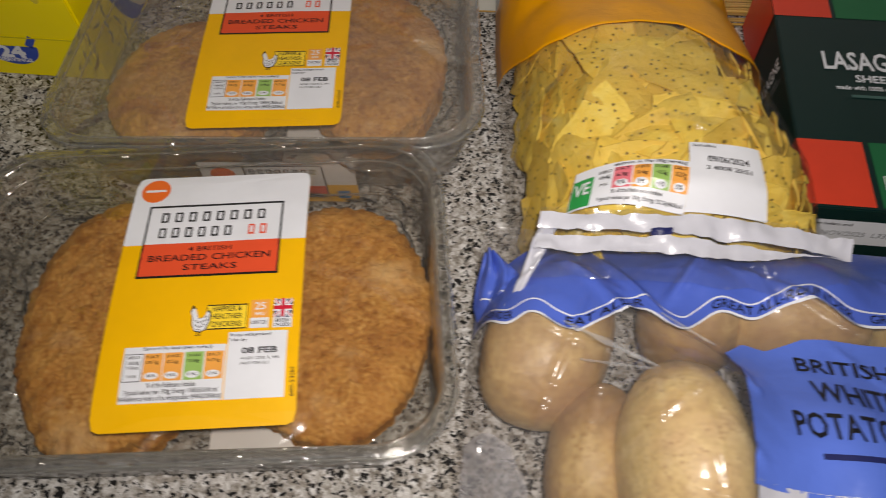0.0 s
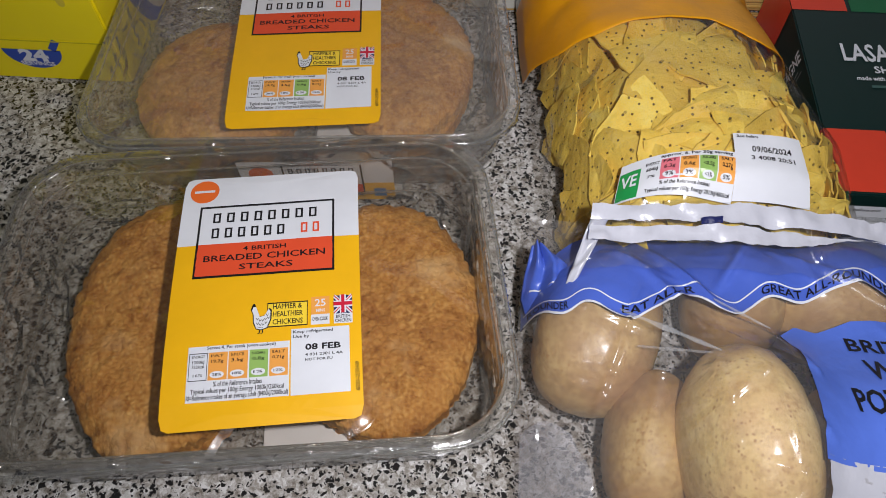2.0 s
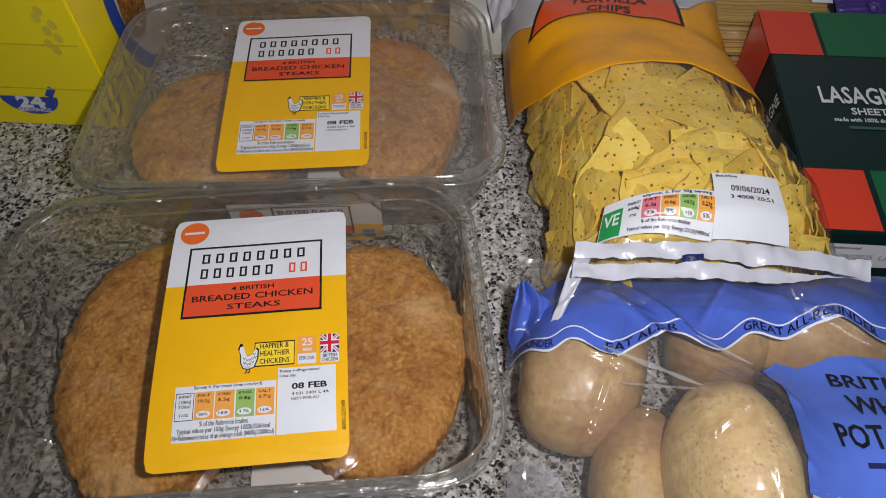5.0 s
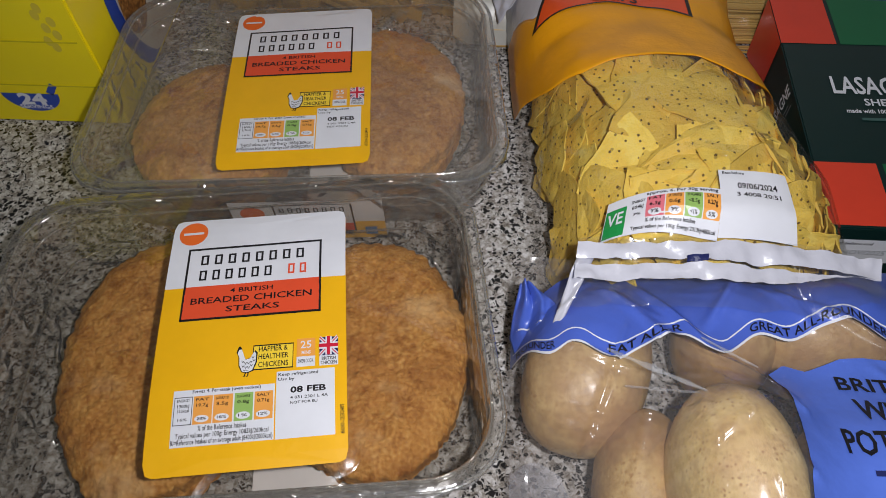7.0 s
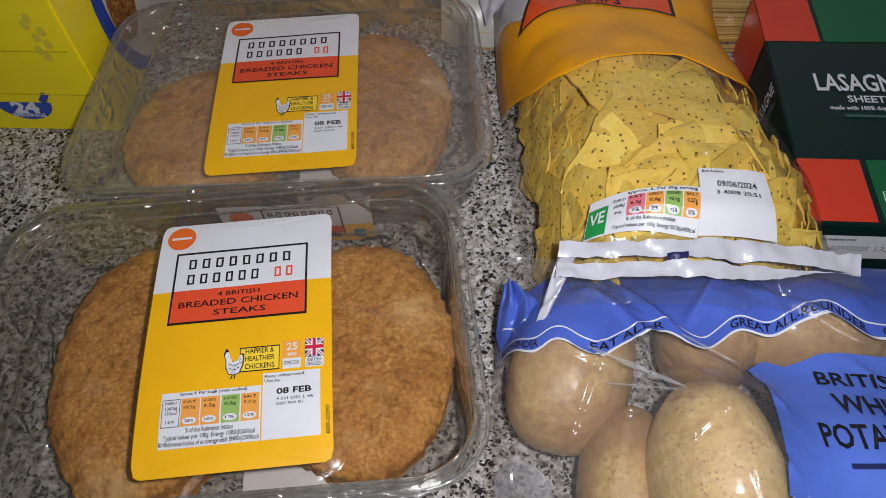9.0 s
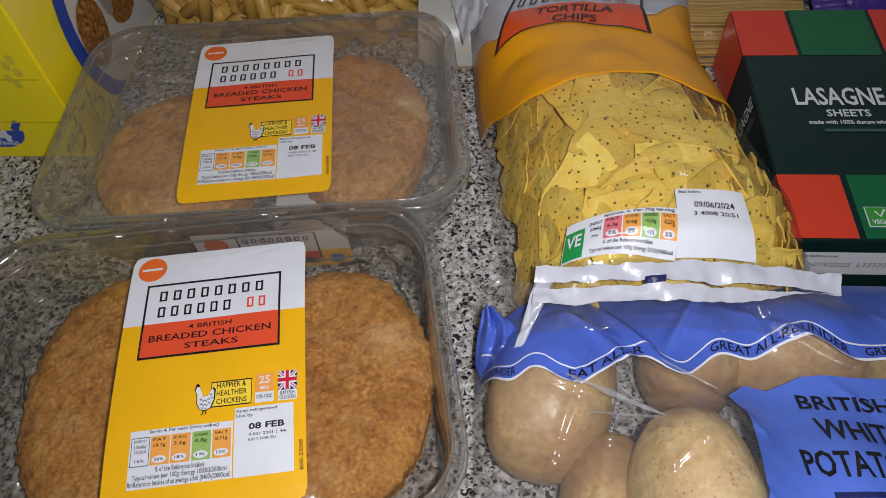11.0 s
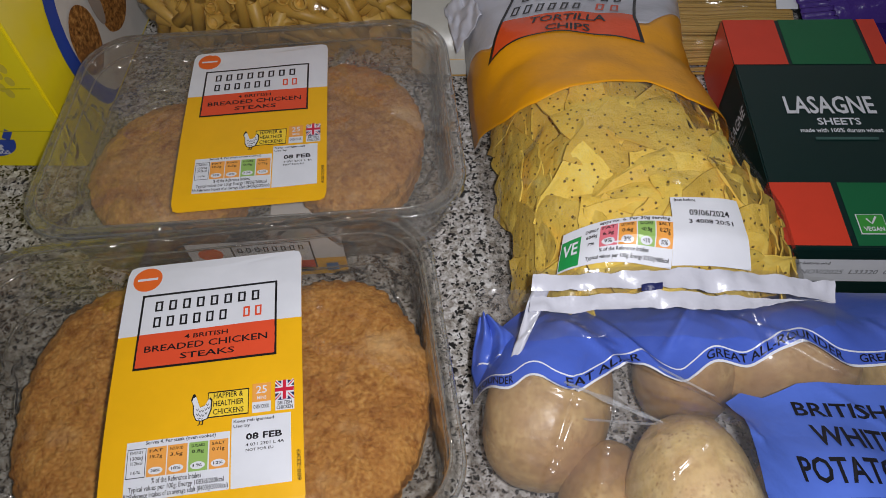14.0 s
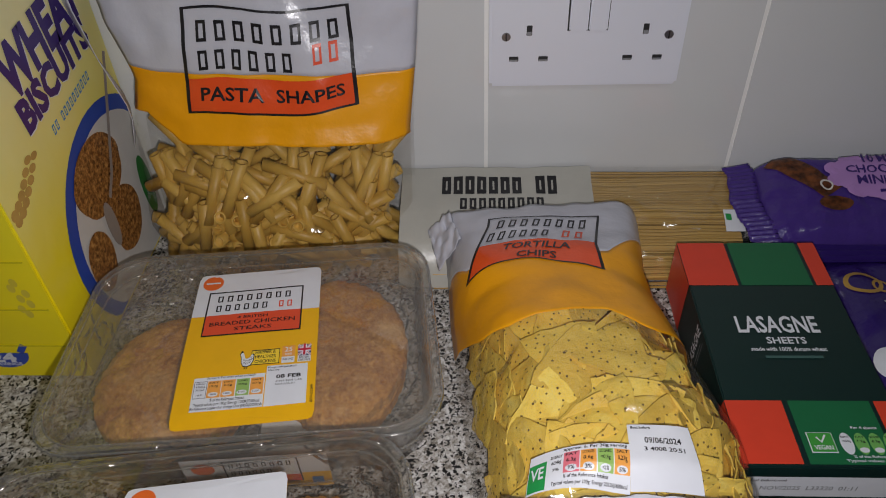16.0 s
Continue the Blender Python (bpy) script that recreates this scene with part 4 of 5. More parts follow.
# ---- pasta bag ----
def pasta_bag():
    t = thing("pasta_bag", (-0.105, 0.56, 0.0), "clear and yellow plastic bag of dry pasta tubes against tiles", "pasta bag")
    left = lambda z: line(z, [(0, -0.224), (0.03, -0.234), (0.12, -0.222), (0.16, -0.212), (0.20, -0.222), (0.24, -0.228), (0.27, -0.228)])
    right = lambda z: line(z, [(0, -0.012), (0.026, -0.004), (0.12, -0.001), (0.175, 0.006), (0.24, 0.012), (0.27, 0.012)])

    DENTS = ((-0.098, 0.100, 0.014, 0.012, 0.0055), (-0.089, 0.080, 0.0045, 0.016, 0.004), (-0.106, 0.074, 0.010, 0.008, 0.003), (-0.165, 0.058, 0.006, 0.016, 0.003), (-0.03, 0.055, 0.014, 0.006, 0.003), (-0.135, 0.105, 0.006, 0.010, 0.003))

    def S(u, w):
        z = w * 0.262
        x = left(z) + (right(z) - left(z)) * u
        e = abs(2 * u - 1)
        bulge = line(z, [(0, 0.040), (0.02, 0.047), (0.05, 0.046), (0.09, 0.036), (0.13, 0.022), (0.2, 0.012), (0.27, 0.004)])
        y0 = line(z, [(0, 0.572), (0.1, 0.575), (0.2, 0.587), (0.27, 0.594)])
        y = y0 - bulge * max(0, 1 - e ** 2.6) ** 0.6 + wob(x, z, 2, 24, 0.005) + wob(x, z, 7, 60, 0.0018)
        for cx, cz, rx, rz, h in DENTS:
            y -= h * math.exp(-((x - cx) / rx) ** 2 - ((z - cz) / rz) ** 2)
        return (x, y, z + 0.001)

    G = lambda lo, hi, d: grid(lambda a, b: off(S, a, lo(a) + (hi(a) - lo(a)) * b, d), 52, 26, 0.003, 0.997)
    zc, zw = lambda u: (0.115 + 0.022 * max(0, min(1, (0.20 - u) / 0.14))) / 0.262 + 0.008 * math.sin(4 * u), lambda u: (0.172 - 0.006 * u) / 0.262
    part("white_top", *G(zw, lambda u: 1.0, 0), BAGWHITE, t, "white printed bag top", smooth=True, thick=0.0003)
    part("yellow_panel", *G(zc, zw, 0), BAGYELLOW, t, "yellow printed band of the bag", smooth=True, thick=0.0003)
    part("clear_film", *G(lambda u: 0, zc, 0), CHIPFILM, t, "clear bag film", smooth=True)
    back = lambda a, b: (left(b * 0.26) + (right(b * 0.26) - left(b * 0.26)) * a, 0.598, b * 0.262 + 0.001)
    part("back_film", *grid(back, 10, 10), BAGFILM, t, smooth=True)
    part("side_fold", *grid(lambda a, b: (left(0.13 + 0.12 * b) - 0.004 + 0.006 * a - 0.014 * b * (1 - a), 0.575 - 0.02 * a, 0.115 + 0.125 * b), 6, 10), BAGWHITE, t, "folded white bag edge", smooth=True, thick=0.0004)
    q = ((-0.161, 0.2165), (-0.039, 0.2165), (-0.038, 0.1440), (-0.169, 0.1405))

    def Q(a, b, d):
        x = (q[0][0] * (1 - a) + q[1][0] * a) * (1 - b) + (q[3][0] * (1 - a) + q[2][0] * a) * b
        z = (q[0][1] * (1 - a) + q[1][1] * a) * (1 - b) + (q[3][1] * (1 - a) + q[2][1] * a) * b
        z += 0.002 * math.sin(7 * a) - 0.0015 * math.sin(math.pi * a)
        return off(S, (x - left(z)) / (right(z) - left(z)), z / 0.262, d)

    def T(body, a0, a1, b, h):
        vs, fs = word(body, a0, a1, 0, h, 0.02)
        return [(x, b - y) for x, y in vs], fs

    def B(pat, a0, a1, b, h):
        vs, fs = bars(pat, a0, a1, 0, h)
        return [(x, b - y) for x, y in vs], fs

    part("red_panel", *grid(lambda a, b: Q(a, 0.66 + 0.32 * b, 0.0009), 24, 6), BAGRED, t, smooth=True)
    part("border", *mapped(frame_lines(0, 1, 0, 1, 0.022, 24), lambda a, b: Q(a, b, 0.0012)), BLACK, t)
    islands("brand_bar", mapped(join(B("IIIIIIII", 0.09, 0.97, 0.31, 0.19), B("IIIIII", 0.09, 0.68, 0.58, 0.19)), lambda a, b: Q(a, b, 0.0012)), BLACK, t)
    islands("brand_bar", mapped(B("II", 0.76, 0.95, 0.52, 0.19), lambda a, b: Q(a, b, 0.0012)), RED, t)
    part("product_name", *mapped(join(T("PASTA", 0.09, 0.46, 0.87, 0.12), T("SHAPES", 0.53, 0.93, 0.87, 0.12)), lambda a, b: Q(a, b, 0.0014)), BLACK, t)
    part("roundel", *mapped(disc(0, 0, 0.016, 0.014), lambda x, z: off(S, (x - 0.165 - left(0.242)) / (right(0.242) - left(0.242)), (0.243 + z) / 0.262, 0.001)), ORANGE, t, "plain orange roundel")
    tubes = []
    for L in (0.043, 0.047, 0.052):
        N, rings = 16, ((-L / 2, 0.0050), (L / 2, 0.0050), (L / 2, 0.0038), (-L / 2, 0.0038))
        vs = [(rr * math.cos(2 * math.pi * i / N), rr * math.sin(2 * math.pi * i / N), z + 0.0008 * math.cos(2 * math.pi * i / N)) for z, rr in rings for i in range(N)]
        fs = [(k * N + i, k * N + (i + 1) % N, ((k + 1) % 4) * N + (i + 1) % N, ((k + 1) % 4) * N + i) for k in range(4) for i in range(N)]
        me = bpy.data.meshes.new("pasta_tube")
        me.from_pydata(vs, [], fs)
        me.materials.append(PASTA)
        me.polygons.foreach_set("use_smooth", [True] * len(me.polygons))
        tubes.append(me)
    rng = random.Random(11)
    for k in range(230):
        u, w = rng.uniform(0.06, 0.94), (rng.uniform(0.02, 0.45) if k % 3 else rng.uniform(0.015, 0.2))
        end_on = abs(u - 0.42) < 0.18 and 0.05 < w < 0.28 and rng.random() < 0.75
        deep = 0.0062 + 0.000095 * k + 0.012 * ease(0.28, 0.42, w) + (0.016 if end_on else 0)
        p = off(S, u, w, -deep)
        p.z = max(p.z, 0.0065)
        p.y = min(p.y, 0.588)
        spin = rng.choice((rng.uniform(-30, 30), rng.uniform(25, 75), rng.uniform(105, 150)))
        lean = math.degrees(math.atan2(S(u, w + 0.06)[1] - S(u, w - 0.02)[1], 0.021))
        if end_on:
            m = Vector((0.22 + rng.uniform(-0.3, 0.3), -0.75, 0.55 + rng.uniform(-0.3, 0.3))).to_track_quat("Z", "Y").to_matrix().to_4x4()
        else:
            m = pose(0, 0, 0, -lean * 0.8 + rng.uniform(-5, 5), 0, 0) @ pose(0, 0, 0, 0, spin, 0)
        tube = new("pasta_tube", tubes[rng.randrange(3)])
        tube.parent = t
        tube.matrix_basis = Matrix.Translation(p - ORIGIN[t.name]) @ m


pasta_bag()


# ---- potatoes ----
FILM_FOLDS = (((0.0760, 0.2225, 0.0778), (0.1120, 0.1960, 0.0970), 0.0026), ((0.0840, 0.2075, 0.0720), (0.1130, 0.1990, 0.0880), 0.0016), ((0.1180, 0.2300, 0.0790), (0.1380, 0.2130, 0.0860), 0.0014))


def potato_bag():
    t = thing("potato_bag", (0.2, 0.18, 0.0), "clear plastic bag of white potatoes with blue printing, on the worktop", "potato bag")
    spuds = ((0.1265, 0.164, 0.070, 0.0262, 0.044, 0.041, 4), (0.0725, 0.2285, 0.039, 0.0305, 0.042, 0.0335, -20), (0.096, 0.176, 0.034, 0.022, 0.035, 0.030, -8), (0.140, 0.248, 0.041, 0.024, 0.0265, 0.034, 5),
             (0.186, 0.247, 0.045, 0.036, 0.025, 0.034, 0), (0.186, 0.165, 0.055, 0.030, 0.040, 0.042, 10), (0.246, 0.190, 0.05, 0.034, 0.040, 0.042, -30), (0.262, 0.250, 0.045, 0.036, 0.028, 0.036, 15),
             (0.140, 0.105, 0.040, 0.036, 0.028, 0.034, 0), (0.075, 0.118, 0.030, 0.030, 0.026, 0.028, 0), (0.210, 0.105, 0.042, 0.036, 0.030, 0.036, 25))
    for k, (x, y, z, a, b, c, r) in enumerate(spuds):
        bm = bmesh.new()
        bmesh.ops.create_icosphere(bm, subdivisions=4, radius=1)
        m = pose(x, y, z, 0, 0, r)
        for v in bm.verts:
            d = (1 + 0.045 * noise.noise(v.co * 1.1 + Vector((k * 3, 0, 0))) + 0.016 * noise.noise(v.co * 4 + Vector((k, 5, 0)))) * (abs(v.co.x) ** 2.2 + abs(v.co.y) ** 2.2 + abs(v.co.z) ** 2.2) ** (-1 / 2.4)
            v.co = m @ Vector((v.co.x * a * d, v.co.y * b * d, v.co.z * c * d))
        part("potato", [v.co.copy() for v in bm.verts], [tuple(v.index for v in f.verts) for f in bm.faces], *((SHADED_RUSSET, t, "brown netted potato with small eyes, darkened for shade and haze") if k in (1, 2, 3, 4) else (POTATO, t, "smooth pale potato with small brown eyes")), smooth=True)
        bm.free()
    X0, X1, Y0, Y1, NX, NY = 0.034, 0.330, 0.050, 0.292, 100, 82
    xs, ys = np.linspace(X0, X1, NX), np.linspace(Y0, Y1, NY)
    gx, gy = np.meshgrid(xs, ys)
    low = np.zeros_like(gx)
    for x, y, z, a, b, c, r in spuds:
        cr, sr = math.cos(radians(r)), math.sin(radians(r))
        px, py = (gx - x) * cr + (gy - y) * sr, -(gx - x) * sr + (gy - y) * cr
        q = 1 - (px / (a * 1.06 + 0.002)) ** 2 - (py / (b * 1.06 + 0.002)) ** 2
        low = np.maximum(low, np.where(q > 0, z + c * 1.07 * np.sqrt(np.maximum(q, 0)) + 0.002, 0))
    edge = np.minimum(np.minimum((gx - X0) / 0.02, (X1 - gx) / 0.02), np.minimum((gy - Y0) / 0.02, (Y1 - gy) / 0.012)).clip(0, 1)
    H = low.copy()
    for _ in range(160):
        H[1:-1, 1:-1] = 0.25 * (H[2:, 1:-1] + H[:-2, 1:-1] + H[1:-1, 2:] + H[1:-1, :-2])
        H = np.maximum(H, low)
        H[0], H[-1], H[:, 0], H[:, -1] = 0.008, 0.045, 0.018, 0.02
    for _ in range(6):
        H[1:-1, 1:-1] = 0.5 * H[1:-1, 1:-1] + 0.125 * (H[2:, 1:-1] + H[:-2, 1:-1] + H[1:-1, 2:] + H[1:-1, :-2])
    H += 0.001

    FOLDS = [((0.098, 0.238), (0.148, 0.198), 0.0030, 0.0018), ((0.052, 0.196), (0.098, 0.172), 0.0025, 0.0016), ((0.104, 0.226), (0.128, 0.186), 0.0022, 0.0015), ((0.046, 0.166), (0.108, 0.146), 0.0028, 0.0018),
             ((0.112, 0.148), (0.150, 0.138), 0.0024, 0.0014), ((0.128, 0.176), (0.146, 0.158), 0.0020, 0.0013), ((0.060, 0.226), (0.104, 0.206), 0.0022, 0.0015), ((0.15, 0.26), (0.21, 0.225), 0.0024, 0.0018)]
    for ax, ay, bx, by in ((0.062, 0.168, 0.086, 0.236), (0.082, 0.150, 0.100, 0.236), (0.110, 0.148, 0.108, 0.228), (0.132, 0.140, 0.116, 0.214), (0.048, 0.200, 0.120, 0.186), (0.070, 0.140, 0.140, 0.196)):
        FOLDS.append(((ax, ay), (bx, by), 0.0026, 0.0013))
    FOLDS += [((0.096, 0.266), (0.120, 0.230), 0.0042, 0.0020), ((0.122, 0.238), (0.143, 0.272), 0.0036, 0.0022), ((0.056, 0.252), (0.072, 0.270), 0.0022, 0.0018), ((0.156, 0.262), (0.168, 0.238), 0.0024, 0.0018)]
    rng = random.Random(21)
    for _ in range(26):
        ax, ay, an, ln = rng.uniform(0.05, 0.30), rng.uniform(0.08, 0.27), rng.uniform(-1.2, 0.4), rng.uniform(0.015, 0.045)
        FOLDS.append(((ax, ay), (ax + ln * math.cos(an), ay + ln * math.sin(an)), rng.uniform(0.0008, 0.0018), rng.uniform(0.0011, 0.002)))

    def S(x, y):
        fx, fy = min(NX - 1.001, max(0, (x - X0) / (X1 - X0) * (NX - 1))), min(NY - 1.001, max(0, (y - Y0) / (Y1 - Y0) * (NY - 1)))
        i, j = int(fx), int(fy)
        a, b = fx - i, fy - j
        z = (H[j, i] * (1 - a) + H[j, i + 1] * a) * (1 - b) + (H[j + 1, i] * (1 - a) + H[j + 1, i + 1] * a) * b
        fold = 0.0
        for (ax, ay), (bx, by), h, w in FOLDS:
            q = max(0, min(1, ((x - ax) * (bx - ax) + (y - ay) * (by - ay)) / ((bx - ax) ** 2 + (by - ay) ** 2)))
            d2 = (x - ax - q * (bx - ax)) ** 2 + (y - ay - q * (by - ay)) ** 2
            if d2 < 9 * w * w:
                fold += h * math.exp(-d2 / (w * w)) * (0.35 + 0.65 * math.sin(math.pi * q))
        crease = fold + (0.0022 * math.exp(-((x - 0.106) + (y - 0.233) * 1.05) ** 2 / 0.00002) if x < 0.15 and y < 0.26 else 0)
        return (x, y, float(z) + 0.0012 * abs(noise.noise(Vector((x * 50, y * 38, 2)))) + crease)

    part("clear_film", *grid(lambda a, b: S(X0 + (X1 - X0) * a, Y0 + (Y1 - Y0) * b), 230, 190), POTFILM, t, "clear crinkled bag film", smooth=True)
    wave = [(0.034, 0.236), (0.0389, 0.2325), (0.0488, 0.2232), (0.0537, 0.2224), (0.0588, 0.2271), (0.0651, 0.227), (0.0725, 0.2209), (0.0814, 0.2182), (0.0908, 0.2253), (0.1021, 0.2329), (0.1113, 0.2348), (0.1149, 0.2339), (0.1178, 0.2292),
            (0.1274, 0.2215), (0.1344, 0.2271), (0.1418, 0.2336), (0.1471, 0.2349), (0.1519, 0.233), (0.1579, 0.2312), (0.1645, 0.2347), (0.1721, 0.2391), (0.1818, 0.2418), (0.1854, 0.2414), (0.1981, 0.2326), (0.2052, 0.2321), (0.24, 0.236), (0.33, 0.232)]
    low_edge = lambda x: sum(line(x + k * 0.0013, wave) for k in (-2, -1, 0, 1, 2)) / 5
    high_edge = lambda x: line(x, [(0.034, 0.260), (0.05, 0.271), (0.06, 0.277), (0.10, 0.287), (0.2, 0.2915), (0.33, 0.2915)])
    P3 = lambda x, y, d: (lambda p: (p[0], p[1], p[2] + d))(S(x, y))
    band = part("printed_band", *grid(lambda a, b: P3(0.035 + 0.29 * a, low_edge(0.035 + 0.29 * a) + (high_edge(0.035 + 0.29 * a) - low_edge(0.035 + 0.29 * a)) * b, 0.0008), 200, 40), BAGBLUE, t, "blue printed band of the bag", smooth=True)
    for o, w in ((-0.0008, 0.0013), (0.0064, 0.0008)):
        part("white_line", *grid(lambda a, b: P3(0.036 + 0.288 * a, low_edge(0.036 + 0.288 * a) + o + w * b, 0.0012), 150, 1), WHITE, band)
    for x0, x1, body in ((0.0375, 0.0535, "ROUNDER"), (0.0770, 0.112, "EAT ALL-R"), (0.1405, 0.200, "GREAT ALL-ROUNDER"), (0.2075, 0.268, "GREAT ALL-ROUNDER")):
        part("band_lettering", *mapped(word(body, x0, x1, 0.0016, 0.0040, 0.01), lambda x, y: P3(x, low_edge(x) + y, 0.0014)), BLACK, band)
    pe = lambda y: line(y, [(0.05, 0.140), (0.150, 0.1406), (0.161, 0.1415), (0.1735, 0.1424), (0.190, 0.1450), (0.2005, 0.1455), (0.2102, 0.1420), (0.225, 0.1420)])
    pt = lambda x: line(x, [(0.13, 0.2102), (0.142, 0.2102), (0.1511, 0.2177), (0.1605, 0.2156), (0.1716, 0.2207), (0.177, 0.2232), (0.1866, 0.224), (0.2027, 0.2228), (0.33, 0.221)])
    panel = part("printed_panel", *grid(lambda a, b: (lambda y: P3(pe(y) + (0.325 - pe(y)) * a, min(y, pt(pe(y) + (0.325 - pe(y)) * a)), 0.0009))(0.150 + 0.074 * b), 110, 48), PANELBLUE, t, "blue printed panel of the bag", smooth=True)
    part("white_foot", *grid(lambda a, b: P3(0.142 + 0.175 * a, 0.120 + 0.032 * b, 0.0009), 60, 8), BAGWHITE, t, smooth=True)
    for body, x0, x1, y, h, turn in (("BRITISH", 0.1711, 0.2086, 0.2064, 0.0072, -3), ("WHITE", 0.1725, 0.2050, 0.1900, 0.0108, -6), ("POTATOES", 0.1612, 0.2070, 0.1728, 0.0108, -2)):
        part("panel_lettering", *mapped(word(body, x0, x1, y, h, 0.02, turn), lambda x, y: P3(x, y, 0.0016)), BLACK, panel)
    part("brand_bar", *mapped(rect(0.169, 0.199, 0.1640, 0.1662, 6), lambda x, y: P3(x, y, 0.0016)), NAVY, panel, "plain dark bar")
    # doubled folds of film drawn tight between the potatoes
    for p0, p1, w in FILM_FOLDS:
        def ribbon(a, b):
            p = Vector(p0).lerp(Vector(p1), a)
            across = (Vector(p1) - Vector(p0)).cross(Vector((0, 0, 1))).normalized()
            p += across * (b - 0.5) * w * (0.35 + 0.65 * math.sin(math.pi * a)) * (1 + 0.3 * math.sin(17 * a))
            return p + Vector((0, 0, 0.0016 + 0.0010 * math.sin(math.pi * b)))
        part("film_fold", *grid(ribbon, 40, 4), FOLDFILM, t, "doubled fold of clear film", smooth=True)
    # the gathered corner by the tray
    rim_l = ((0.0379, 0.2693, 0.055), (0.0350, 0.2563, 0.045), (0.0340, 0.2482, 0.035), (0.0375, 0.2390, 0.030))
    rim_r = ((0.0425, 0.2680, 0.058), (0.0545, 0.2570, 0.060), (0.0590, 0.2440, 0.068), (0.0560, 0.2330, 0.070))

    def gather(a, b):
        k = min(2, int(b * 3))
        lo, hi = (Vector(r[k]).lerp(Vector(r[k + 1]), b * 3 - k) for r in (rim_l, rim_r))
        pleat = abs(((a * 2.3 + b * 1.1) % 1.0) - 0.5) * 2
        return lo.lerp(hi, a) + Vector((0, 0, 0.0065 * pleat * math.sin(math.pi * a) + 0.002 * noise.noise(Vector((a * 4, b * 5, 1)))))
    corner = part("film_corner", *grid(gather, 32, 40), BAGBLUE, t, "gathered blue corner of the bag", smooth=True, thick=0.0003)
    part("white_line", *grid(lambda a, b: gather(0.12 + 0.86 * a, 0.62 + 0.10 * a + 0.022 * b) + Vector((0, 0, 0.0008)), 24, 1), WHITE, corner)
    # the pale printed foot of the bag beside the tray
    part("pale_foot", *grid(lambda a, b: P3(0.036 + (0.030 - 0.006 * b ** 3 + 0.002 * math.sin(11 * b)) * a, 0.100 + (0.080 + 0.003 * math.sin(4 * a) - 0.004 * a * a) * b, 0.0007), 24, 40), FOOTFILM, t, "pale cloudy printed foot of the bag", smooth=True)


potato_bag()


# ---- lasagne box ----
def lasagne_box():
    X0, X1, Y0, Y1, Z = 0.2045, 0.307, 0.318, 0.513, 0.050
    t = thing("lasagne_box", ((X0 + X1) / 2, (Y0 + Y1) / 2, 0.0), "dark green and red cardboard box of lasagne sheets", "pasta box")
    body = part("carton", *box(X0, X1, Y0, Y1, 0.0005, Z, 0.0008), DKGREEN, t, "dark green cardboard carton")
    top = lambda x, y: (x, y, Z + 0.0003)
    up = lambda x, y: (x, y, Z + 0.0006)
    for x0, x1, y0, y1, m in ((X0, 0.2395, 0.467, Y1, BOXRED), (0.242, 0.2925, 0.467, Y1, BOXGREEN), (0.295, X1, 0.467, Y1, BOXRED), (X0, 0.2395, 0.320, 0.365, BOXRED), (0.243, 0.2925, 0.320, 0.365, BOXGREEN), (0.295, X1, 0.320, 0.365, BOXRED)):
        part("colour_panel", *mapped(rect(x0, x1, y0, y1), top), m, body)
    side = lambda y, z: (X0 - 0.0004, y, z)
    for y0, y1 in ((0.467, Y1), (0.320, 0.365)):
        part("side_panel", *mapped(rect(y0, y1, 0.001, Z), side), BOXRED, body)
    part("product_name", *mapped(join(word("LASAGNE", 0.2280, 0.2825, 0.4215, 0.0145, 0.02), word("SHEETS", 0.2445, 0.2705, 0.4115, 0.0056, 0.02)), up), WHITE, body, "white lettering")
    part("strapline", *mapped(word("made with 100% durum wheat", 0.2325, 0.2815, 0.4050, 0.0033, 0.02), up), WHITE, body)
    part("brand_bar", *mapped(rect(0.240, 0.277, 0.3988, 0.4010), up), ink("dim_green_print", "3f5f5a"), body, "plain grey bar")
    part("vegan_border", *mapped(rect(0.2465, 0.2615, 0.3275, 0.3415), up), WHITE, body)
    part("vegan_mark", *mapped(rect(0.2470, 0.2610, 0.3280, 0.3410), lambda x, y: (x, y, Z + 0.0009)), ink("mid_green_print", "3f9a3e"), body)
    part("vegan_word", *mapped(join(word("VEGAN", 0.2485, 0.2595, 0.3295, 0.0028, 0.03), stroke([(0.2515, 0.338), (0.2538, 0.3345), (0.257, 0.3395)], 0.0012)), lambda x, y: (x, y, Z + 0.0012)), WHITE, body)
    for k in range(4):
        part("nutrition_oval", *mapped(disc(0.2685 + 0.0085 * k, 0.334, 0.0038, 0.0075, 20), up), WHITE if k == 0 else ink("pale_green_print", "6fae5a"), body)
        part("nutrition_dot", *mapped(disc(0.2685 + 0.0085 * k, 0.3295, 0.0028, 0.0018, 12), lambda x, y: (x, y, Z + 0.0009)), WHITE, body)
    for k, (a, b) in enumerate((("ENERGY", "1050kJ"), ("FAT", "1.2g"), ("SATURATES", "0.3g"), ("SUGARS", "2.1g"))):
        part("oval_words", *mapped(join(word(a, 0.2660 + 0.0085 * k, 0.2710 + 0.0085 * k, 0.3378, 0.0013, 0.02), word(b, 0.2662 + 0.0085 * k, 0.2708 + 0.0085 * k, 0.3348, 0.0015, 0.02)), lambda x, y: (x, y, Z + 0.0009)), BLACK, body)
    part("nutrition_words", *mapped(join(word("Per 4 sheets", 0.274, 0.289, 0.3438, 0.0020), word("% of the Reference Intakes", 0.269, 0.300, 0.3240, 0.0018), word("Typical values per 100g", 0.264, 0.300, 0.3213, 0.0017)), lambda x, y: (x, y, Z + 0.0012)), WHITE, body)
    front = lambda x, z: (x, Y0 - 0.0004, z)
